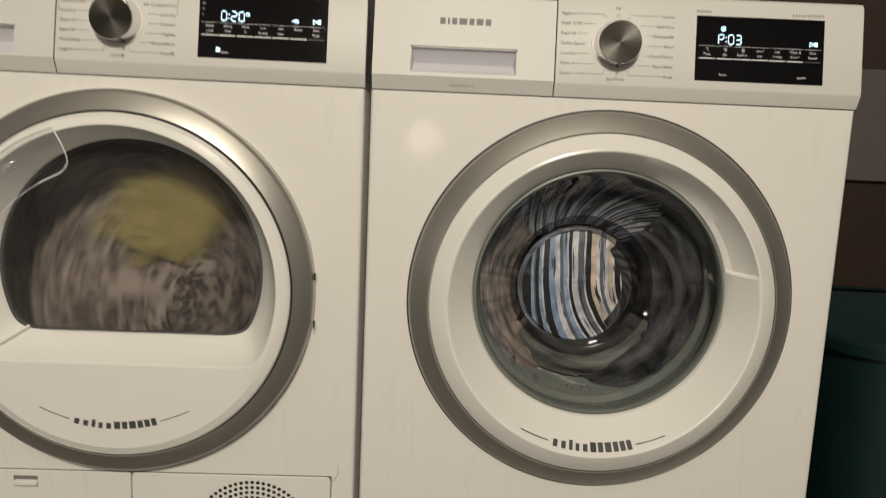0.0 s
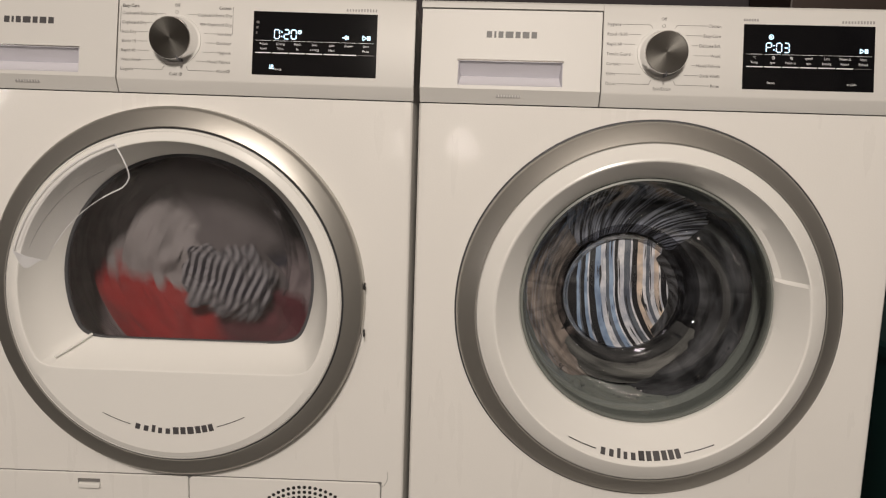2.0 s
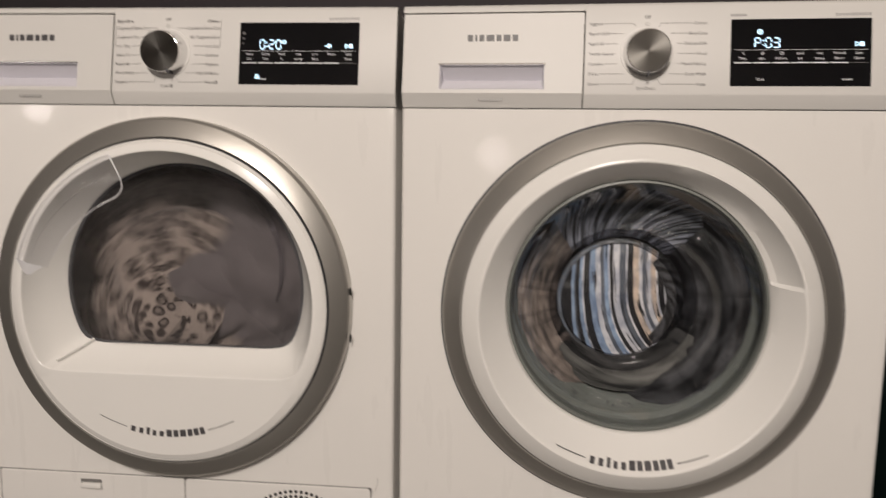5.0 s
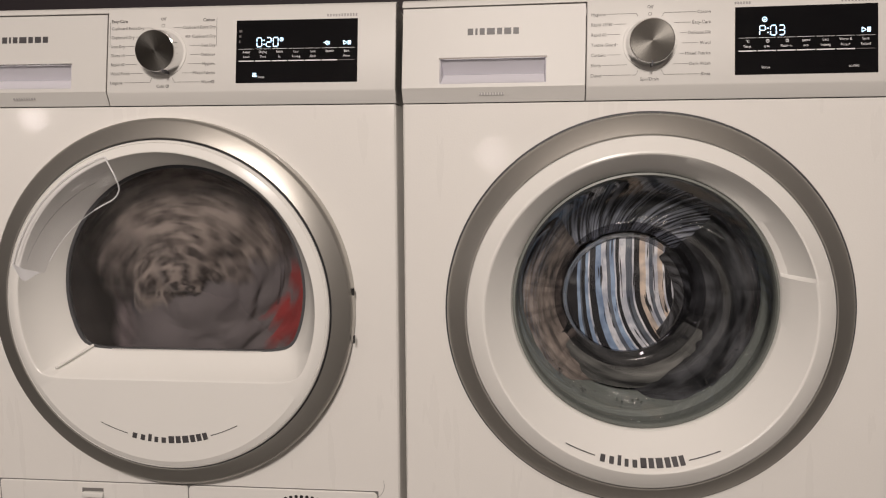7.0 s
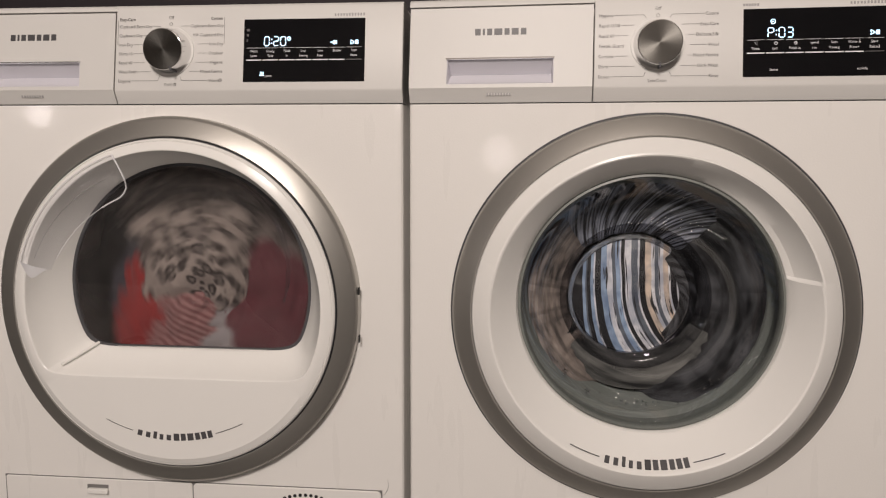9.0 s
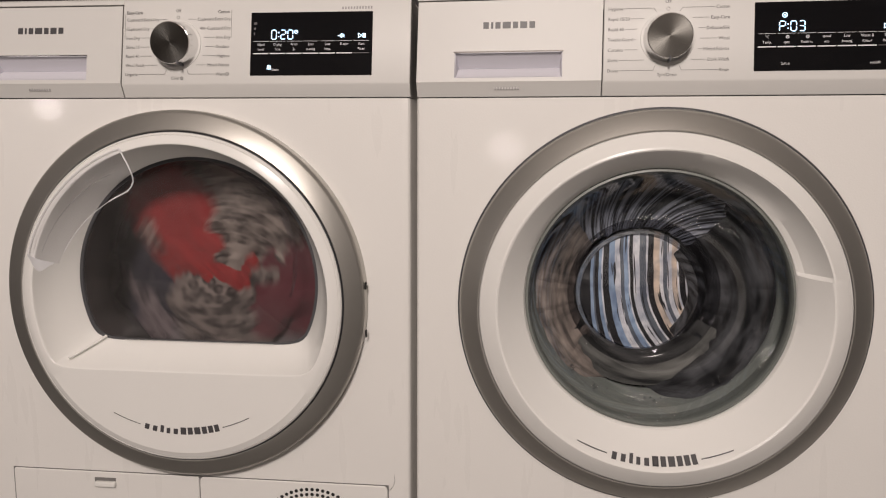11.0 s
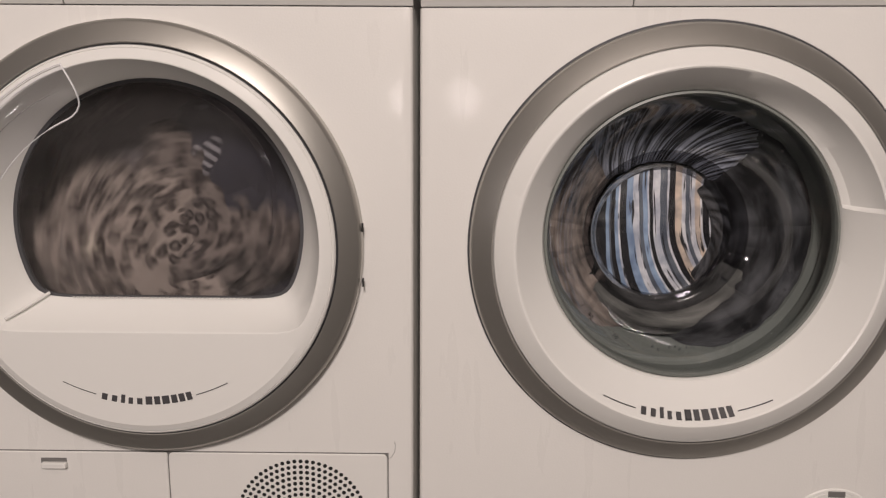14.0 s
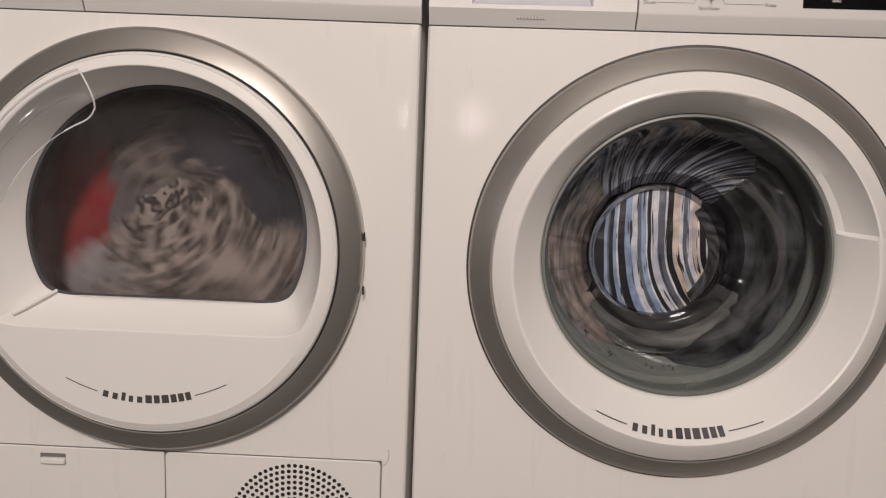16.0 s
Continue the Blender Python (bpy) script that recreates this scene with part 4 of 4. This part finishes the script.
# rows: seconds, clock angle (0 right, 90 up), reach from the axle, depth behind the door front
TUMBLE = {
    leopard: [(0, 222, .085, .11), (0.5, 255, .10, .11), (1, 110, .06, .19), (1.5, 180, .09, .15), (2, 150, .10, .22), (2.5, 120, .1, .24), (3, 200, .1, .24), (3.5, 270, .11, .13), (4, 180, .07, .11), (4.5, 235, .105, .11), (5, 205, .065, .10), (7.5, 260, .09, .11), (8, 222, .08, .10), (8.5, 238, .10, .12), (9, 95, .035, .13), (11.5, 235, .11, .13), (12, 350, .07, .13), (12.5, 95, .05, .13), (13, 265, .08, .12), (13.5, 195, .06, .11), (14, 212, .09, .10), (14.5, 275, .08, .11), (15, 185, .075, .10), (15.5, 205, .095, .11), (16, 285, .065, .10)],
    leopard_end: [(0, 330, .08, .15), (0.5, 300, .09, .13), (1, 60, .08, .2), (1.5, 220, .09, .16), (2, 60, .1, .24), (2.5, 60, .1, .25), (3, 90, .1, .25), (3.5, 120, .09, .2), (4, 120, .06, .14), (4.5, 200, .1, .16), (5, 150, .07, .13), (7.5, 290, .09, .13), (8, 40, .07, .16), (8.5, 270, .09, .14), (9, 40, .05, .15), (11.5, 90, .03, .14), (12, 10, .07, .15), (12.5, 60, .05, .16), (13, 290, .05, .14), (13.5, 150, .05, .14), (14, 10, .04, .14), (14.5, 330, .05, .15), (15, 300, .06, .14), (15.5, 262, .10, .13), (16, 60, .06, .15)],
    red: [(0, 60, .12, .26), (0.5, 240, .12, .26), (1, 60, .12, .26), (1.5, 100, .12, .12), (2, 235, .11, .12), (2.5, 275, .115, .10), (3, 300, .035, .10), (3.5, 140, .13, .12), (4, 320, .12, .25), (4.5, 140, .12, .25), (5, 320, .12, .25), (7.5, 145, .12, .12), (8, 350, .13, .18), (8.5, 130, .11, .10), (9, 218, .12, .12), (11.5, 280, .07, .10), (12, 235, .07, .10), (12.5, 235, .07, .11), (13, 130, .08, .09), (13.5, 315, .11, .10), (14, 140, .13, .25), (14.5, 45, .11, .12), (15, 230, .13, .25), (15.5, 30, .12, .2), (16, 186, .175, .15)],
    maroon: [(0, 90, .12, .27), (0.5, 270, .12, .27), (1, 80, .12, .27), (1.5, 25, .12, .13), (2, 300, .12, .16), (2.5, 175, .12, .13), (3, 330, .11, .14), (3.5, 310, .13, .18), (4, 130, .1, .26), (4.5, 320, .1, .26), (5, 60, .1, .26), (7.5, 10, .12, .2), (8, 318, .11, .13), (8.5, 175, .125, .13), (9, 325, .10, .11), (11.5, 180, .08, .13), (12, 165, .085, .12), (12.5, 205, .11, .13), (13, 190, .11, .13), (13.5, 90, .08, .14), (14, 300, .1, .22), (14.5, 20, .12, .14), (15, 262, .105, .12), (15.5, 20, .12, .14), (16, 350, .13, .2)],
    white: [(0, 300, .1, .26), (0.5, 105, .07, .12), (1, 220, .07, .10), (1.5, 285, .06, .10), (2, 165, .08, .12), (2.5, 265, .12, .12), (3, 60, .05, .10), (3.5, 190, .12, .16), (4, 320, .12, .2), (4.5, 100, .12, .25), (5, 300, .12, .25), (7.5, 110, .12, .25), (8, 280, .12, .25), (8.5, 300, .12, .2), (9, 292, .075, .11), (11.5, 50, .12, .2), (12, 270, .13, .2), (12.5, 100, .12, .2), (13, 320, .04, .11), (13.5, 200, .12, .2), (14, 272, .135, .11), (14.5, 115, .08, .10), (15, 260, .13, .2), (15.5, 78, .09, .09), (16, 225, .13, .12)],
    navy: [(0, 150, .05, .2), (0.5, 40, .06, .2), (1, 180, .05, .2), (1.5, 320, .09, .14), (2, 30, .06, .2), (2.5, 20, .06, .17), (3, 190, .06, .14), (3.5, 330, .02, .12), (4, 330, .06, .18), (4.5, 60, .03, .14), (5, 340, .07, .15), (7.5, 40, .05, .2), (8, 170, .08, .2), (8.5, 40, .05, .2), (9, 180, .08, .16), (11.5, 330, .05, .18), (12, 60, .05, .2), (12.5, 340, .06, .16), (13, 20, .07, .16), (13.5, 40, .07, .15), (14, 25, .12, .14), (14.5, 200, .07, .14), (15, 40, .12, .13), (15.5, 330, .06, .14), (16, 35, .13, .14)],
    grey: [(0, 90, .06, .2), (0.5, 20, .05, .12), (1, 330, .06, .15), (1.5, 90, .06, .18), (2, 90, .06, .16), (2.5, 100, .06, .18), (3, 320, .07, .13), (3.5, 100, .07, .17), (4, 335, .085, .10), (4.5, 120, .07, .18), (5, 355, .08, .10), (7.5, 70, .05, .14), (8, 60, .06, .19), (8.5, 345, .085, .11), (9, 50, .07, .18), (11.5, 110, .07, .16), (12, 80, .08, .18), (12.5, 10, .07, .13), (13, 60, .07, .16), (13.5, 130, .07, .16), (14, 80, .07, .16), (14.5, 170, .06, .15), (15, 80, .07, .16), (15.5, 30, .08, .13), (16, 120, .07, .16)],
    yellow: [(0, 72, .075, .10), (0.5, 200, .13, .26), (1, 40, .12, .16), (1.5, 190, .13, .18), (2, 20, .12, .26), (2.5, 200, .12, .26), (3, 100, .13, .16), (3.5, 315, .13, .11), (4, 150, .13, .18), (4.5, 318, .15, .11), (5, 165, .13, .14), (7.5, 320, .13, .26), (8, 165, .15, .13), (8.5, 330, .12, .26), (9, 150, .12, .26), (11.5, 330, .12, .26), (12, 150, .12, .26), (12.5, 330, .12, .26), (13, 150, .12, .26), (13.5, 110, .13, .16), (14, 150, .12, .26), (14.5, 330, .12, .26), (15, 150, .12, .26), (15.5, 330, .12, .26), (16, 150, .12, .26)],
    striped: [(0, 300, .12, .25), (0.5, 120, .12, .25), (1, 310, .07, .12), (1.5, 100, .05, .11), (2, 350, .03, .10), (2.5, 60, .035, .11), (3, 240, .12, .2), (3.5, 60, .12, .25), (4, 240, .12, .25), (4.5, 60, .12, .25), (5, 240, .12, .25), (7.5, 60, .12, .25), (8, 240, .12, .25), (8.5, 60, .12, .25), (9, 240, .12, .25), (11.5, 60, .12, .25), (12, 240, .12, .25), (12.5, 60, .12, .25), (13, 240, .12, .25), (13.5, 60, .12, .2), (14, 55, .12, .12), (14.5, 250, .12, .2), (15, 62, .125, .115), (15.5, 320, .09, .12), (16, 60, .12, .12)],
    pink: [(k * 0.5, (110 - 175 * k) % 360, .11, .26) for k in range(18)] + [(9, 245, .085, .095), (9.5, 80, .10, .2), (10, 260, .10, .26), (10.5, 80, .10, .26), (11, 260, .10, .26), (11.5, 80, .10, .2), (12, 285, .06, .13), (12.5, 232, .10, .125), (13, 60, .11, .25)] + [(13.5 + k * 0.5, (240 - 175 * k) % 360, .11, .26) for k in range(6)],
}


def tumbling(rows, seed):
    """Carries the laundry round with the drum, a lap a second, between the rows; it spins as it goes."""
    full = []
    for (t0, a0, r0, d0), (t1, a1, r1, d1) in zip(rows, rows[1:]):
        laps = -360.0 * (t1 - t0)
        step = (a1 - a0) % 360 - 360
        while step - laps > 180:
            step -= 360
        while laps - step > 180:
            step += 360
        if step > 60:
            step -= 360
        n = max(4, int(math.ceil((t1 - t0) / 0.125)))
        for k in range(n):
            f = k / n
            full.append((t0 + (t1 - t0) * f, a0 + step * f, r0 + (r1 - r0) * f, d0 + (d1 - d0) * f))
    full.append(rows[-1])
    out = []
    for t, a, r, d in full:
        p = in_drum(t, a, r, d)
        out.append((t, dryer_at @ pose(p.x, p.y, p.z, 0, 360 * t * 0.94 + seed * 67, 0)))
    return out


# laundry resting in the washing machine


def wet_stripes(name, dim):
    """Coloured bands that run down and bend aside towards the bottom."""
    m = cloth(name, (0.5, 0.5, 0.5))
    nt = m.node_tree
    b = nt.nodes["Principled BSDF"]

    def calc(op, a, c, d=None):
        k = nt.nodes.new("ShaderNodeMath")
        k.operation = op
        for i, v in enumerate((a, c, d)):
            if v is None:
                continue
            if isinstance(v, (int, float)):
                k.inputs[i].default_value = v
            else:
                nt.links.new(v, k.inputs[i])
        return k.outputs[0]
    tc = nt.nodes.new("ShaderNodeTexCoord")
    n = nt.nodes.new("ShaderNodeTexNoise")
    n.inputs["Scale"].default_value, n.inputs["Detail"].default_value = 9, 2
    sep = nt.nodes.new("ShaderNodeSeparateXYZ")
    nt.links.new(tc.outputs["Object"], n.inputs["Vector"])
    nt.links.new(tc.outputs["Object"], sep.inputs[0])
    low = calc("MINIMUM", calc("ADD", sep.outputs["Z"], -0.01), 0.0)
    bend = calc("MULTIPLY", calc("MULTIPLY", low, low), calc("MULTIPLY_ADD", sep.outputs["X"], 30.0, 3.2))
    pos_x = calc("SUBTRACT", calc("MULTIPLY_ADD", n.outputs["Fac"], 0.012, sep.outputs["X"]), bend)
    rng = nt.nodes.new("ShaderNodeMapRange")
    rng.inputs["From Min"].default_value, rng.inputs["From Max"].default_value = -0.075, 0.095
    nt.links.new(pos_x, rng.inputs["Value"])
    ramp = nt.nodes.new("ShaderNodeValToRGB")
    ramp.color_ramp.interpolation = "CONSTANT"
    K, W, B, G, P = (0.012, 0.012, 0.017), (0.84, 0.84, 0.90), (0.36, 0.48, 0.68), (0.15, 0.17, 0.21), (0.78, 0.64, 0.54)
    seq = [K, B, G, K, B, W, K, B, W, G, B, W, K, W, W, G, W, K, P, W, G, W, P, W, K, W, G, P, W, G, W, K]
    e = ramp.color_ramp.elements
    rnd = random.Random(4)
    e[0].color = (*[c * dim for c in seq[0]], 1)
    e.remove(e[1])
    at = 0.0
    for c in seq[1:]:
        at += (0.013 if c is K else 0.036) * (0.6 + 0.8 * rnd.random())
        if at < 1:
            k = e.new(at)
            k.color = (*[q * dim for q in c], 1)
    nt.links.new(rng.outputs[0], ramp.inputs[0])
    # dark drips with soft ends
    drip = nt.nodes.new("ShaderNodeTexNoise")
    drip.inputs["Scale"].default_value, drip.inputs["Detail"].default_value = 1.0, 2
    stretch = nt.nodes.new("ShaderNodeCombineXYZ")
    nt.links.new(calc("MULTIPLY", pos_x, 250.0), stretch.inputs[0])
    nt.links.new(calc("MULTIPLY", sep.outputs["Z"], 22.0), stretch.inputs[2])
    nt.links.new(stretch.outputs[0], drip.inputs["Vector"])
    cut = nt.nodes.new("ShaderNodeValToRGB")
    cut.color_ramp.elements[0].position, cut.color_ramp.elements[1].position = 0.61, 0.65
    nt.links.new(drip.outputs["Fac"], cut.inputs[0])
    mix = nt.nodes.new("ShaderNodeMix")
    mix.data_type = "RGBA"
    mix.inputs["B"].default_value = (0.02, 0.02, 0.026, 1)
    nt.links.new(cut.outputs[0], mix.inputs["Factor"])
    nt.links.new(ramp.outputs[0], mix.inputs["A"])
    # blotches and specks of water
    blot = nt.nodes.new("ShaderNodeTexNoise")
    blot.inputs["Scale"].default_value, blot.inputs["Detail"].default_value = 55, 6
    nt.links.new(tc.outputs["Object"], blot.inputs["Vector"])
    tone = nt.nodes.new("ShaderNodeValToRGB")
    te = tone.color_ramp.elements
    te[0].position, te[0].color = 0.34, (0.42, 0.44, 0.50, 1)
    te[1].position, te[1].color = 0.62, (1.0, 0.97, 0.93, 1)
    nt.links.new(blot.outputs["Fac"], tone.inputs[0])
    wet = nt.nodes.new("ShaderNodeMix")
    wet.data_type, wet.blend_type = "RGBA", "MULTIPLY"
    wet.inputs["Factor"].default_value = 0.85
    nt.links.new(mix.outputs["Result"], wet.inputs["A"])
    nt.links.new(tone.outputs[0], wet.inputs["B"])
    nt.links.new(wet.outputs["Result"], b.inputs["Base Color"])
    b.inputs["Roughness"].default_value = 0.35
    return m


def murky(name, light, dark, swirl, round_by=14.0, out_by=26.0, edges=(0.40, 0.62)):
    """Soaked cloth behind the bowl's side, its refraction painted as streaks that run outwards (round_by large) or
    round the bowl (out_by large), with a twist.
    """
    m = cloth(name, light)
    nt = m.node_tree
    b = nt.nodes["Principled BSDF"]

    def calc(op, *values):
        k = nt.nodes.new("ShaderNodeMath")
        k.operation = op
        for i, v in enumerate(values):
            if isinstance(v, (int, float)):
                k.inputs[i].default_value = v
            else:
                nt.links.new(v, k.inputs[i])
        return k.outputs[0]
    tc = nt.nodes.new("ShaderNodeTexCoord")
    sep = nt.nodes.new("ShaderNodeSeparateXYZ")
    nt.links.new(tc.outputs["Object"], sep.inputs[0])
    x, z = sep.outputs["X"], sep.outputs["Z"]
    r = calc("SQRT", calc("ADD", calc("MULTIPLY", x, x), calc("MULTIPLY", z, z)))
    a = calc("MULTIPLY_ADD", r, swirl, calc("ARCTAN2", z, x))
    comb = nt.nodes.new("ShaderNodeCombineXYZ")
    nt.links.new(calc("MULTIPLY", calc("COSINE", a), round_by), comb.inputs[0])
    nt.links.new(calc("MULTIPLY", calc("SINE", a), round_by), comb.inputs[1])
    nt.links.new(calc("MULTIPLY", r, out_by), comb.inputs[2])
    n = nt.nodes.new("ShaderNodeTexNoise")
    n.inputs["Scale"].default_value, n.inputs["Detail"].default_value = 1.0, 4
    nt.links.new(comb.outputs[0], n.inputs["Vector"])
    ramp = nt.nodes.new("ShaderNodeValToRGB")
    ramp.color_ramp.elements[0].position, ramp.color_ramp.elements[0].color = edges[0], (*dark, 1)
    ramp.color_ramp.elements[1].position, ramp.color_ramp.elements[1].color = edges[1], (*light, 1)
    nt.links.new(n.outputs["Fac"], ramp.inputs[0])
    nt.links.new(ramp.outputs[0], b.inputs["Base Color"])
    b.inputs["Roughness"].default_value = 0.7
    b.inputs["Specular IOR Level"].default_value = 0.25
    return m


def bowl_at(k):
    """Radius, depth and shift of the glass bowl, k from 0 at its rim to 1 at its middle."""
    rows = [(p + (0.0, 0.0))[:4] for p in bowl_prof[2:]]
    f = k * (len(rows) - 1)
    i = min(int(f), len(rows) - 2)
    return [a + (b - a) * (f - i) for a, b in zip(rows[i], rows[i + 1])]


def wrapped(name, a0, a1, k0, k1, seed, mat, label, gap=0.006, rough=0.005, ridges=26):
    """Wet cloth pressed round the glass bowl, creased along the bowl's slope."""
    n, q = 90, 26
    rows = []
    for j in range(q + 1):
        k = k0 + (k1 - k0) * j / q
        r, y, sx, sz = bowl_at(min(k, 1.0))
        row = []
        for i in range(n + 1):
            u = i / n
            wob = noise.noise(Vector((k * 4, seed, u * 2))) * 4
            a = radians(a0 + (a1 - a0) * u + wob * (1 if a1 - a0 < 359 else 0))
            edge = min(1, 4 * u, 4 * (1 - u)) if a1 - a0 < 359 else 1
            fold = (0.5 - abs(noise.noise(Vector((math.cos(a) * ridges / 6, math.sin(a) * ridges / 6, seed + k))))) * rough * 1.6 + noise.noise(Vector((math.cos(a) * r * 60, math.sin(a) * r * 60, seed))) * rough
            fold *= min(1.0, r / 0.07)
            rim = min(1, 3.2 * j / q, 7 * (1 - j / q)) if a1 - a0 < 359 else 1
            back = gap + fold + (1 - edge) ** 2 * 0.02 + (1 - rim) ** 2 * 0.014
            row.append(((r + back * 0.6) * math.cos(a) + sx, y + back, (r + back * 0.6) * math.sin(a) + sz))
        rows.append(row)
    ob = tagged(link(name, skin(bmesh.new(), [r[:-1] for r in rows] if a1 - a0 > 359 else rows, closed=a1 - a0 > 359, cap_last=a1 - a0 > 359), mat), label, "laundry", "laundry in the washing machine")
    ob.matrix_world = pose(0.003 + GX, 0, GZ)
    return ob


wrapped("striped_shirt", 0, 360, 0.60, 1.0, 3.0, wet_stripes("wet_striped_cloth", 1.0), "wet shirt with blue, white and black stripes behind the porthole", 0.008, 0.0015)
# the shirt's stripes bent by the bowl's side, painted as streaked cloth
wrapped("refracted_stripes", 18, 160, 0.19, 0.62, 6.0, murky("refracted_stripe_streaks", (0.40, 0.42, 0.50), (0.014, 0.014, 0.02), 7.0, 30.0, 14.0, (0.46, 0.60)), "blue-grey streaked cloth painted as the shirt's stripes refracted above it", 0.008, 0.004, 60)
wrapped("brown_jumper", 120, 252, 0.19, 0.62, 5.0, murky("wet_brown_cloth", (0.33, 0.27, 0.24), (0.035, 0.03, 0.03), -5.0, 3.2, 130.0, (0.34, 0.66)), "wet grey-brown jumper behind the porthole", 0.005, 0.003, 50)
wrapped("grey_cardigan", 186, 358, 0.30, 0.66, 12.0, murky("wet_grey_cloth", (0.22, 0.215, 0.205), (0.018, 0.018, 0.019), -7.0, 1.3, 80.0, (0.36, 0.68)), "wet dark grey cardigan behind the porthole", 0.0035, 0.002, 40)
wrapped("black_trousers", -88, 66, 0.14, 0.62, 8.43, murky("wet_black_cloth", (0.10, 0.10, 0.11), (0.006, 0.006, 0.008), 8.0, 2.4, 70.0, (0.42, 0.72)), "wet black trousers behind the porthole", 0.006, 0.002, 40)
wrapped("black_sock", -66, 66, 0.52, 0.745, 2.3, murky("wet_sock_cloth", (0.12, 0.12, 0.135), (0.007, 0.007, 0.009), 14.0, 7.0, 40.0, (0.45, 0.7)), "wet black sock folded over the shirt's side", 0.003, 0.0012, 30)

# ---------------------------------------------------------------- beside the washing machine
teal = material("dark_teal_plastic", (0.002, 0.016, 0.015), 0.45, bump=0.1, scale=60, vary=0.25, vary_scale=18)
wood = material("dark_stained_wood", (0.03, 0.016, 0.011), 0.5, bump=0.1, scale=50, vary=0.3, vary_scale=9)
panel = material("dull_grey_panel", (0.10, 0.085, 0.085), 0.7, vary=0.15, vary_scale=10)


def basket(x0, x1, y0, y1, h):
    b = thing("laundry_basket", pose((x0 + x1) / 2, (y0 + y1) / 2, 0), "dark teal plastic laundry basket beside the washing machine", "basket")
    w, d = (x1 - x0) / 2, (y1 - y0) / 2

    def ringp(k, z):
        n = 64
        pts = []
        for i in range(n):
            a = 2 * math.pi * i / n
            c, s = math.cos(a), math.sin(a)
            pts.append((w * k * math.copysign(abs(c) ** 0.45, c), d * k * math.copysign(abs(s) ** 0.45, s), z))
        return pts
    part("shell", skin(bmesh.new(), [ringp(0.78, 0.0), ringp(0.86, h * 0.5), ringp(0.96, h - 0.02), ringp(0.945, h - 0.02), ringp(0.84, h * 0.5), ringp(0.76, 0.01)], cap_first=True, cap_last=True), teal, b)
    part("rim", skin(bmesh.new(), [ringp(0.95, h - 0.025), ringp(1.0, h - 0.022), ringp(1.01, h - 0.006), ringp(0.985, h), ringp(0.945, h - 0.004)]), teal, b)
    return b


basket(0.66, 1.15, 0.05, 0.55, 0.41)
cab = thing("dark_cabinet", pose(0.72, 0.72, 0), "dark stained wooden cabinet with dull grey door panel", "cabinet")
part("carcass", boxed(0.0, 0.9, 0.0, 0.26, 0.0, 1.7, bevel=0.004), wood, cab)
part("door_panel", boxed(0.03, 0.86, -0.018, -0.002, 0.62, 0.86, bevel=0.003), panel, cab)


# ---------------------------------------------------------------- movement
def motions():
    for i, (ob, rows) in enumerate(TUMBLE.items()):
        walk(ob, tumbling(rows, 1.565 if ob is red else i + 1))
    walk(blanket, tumbling(BLANKET, 12))
    at = drum_pivot.location
    walk(drum_pivot, [(k * 0.2, pose(at.x, at.y, at.z, 0, 360 * 0.94 * k * 0.2, 0)) for k in range(81)])


motions()
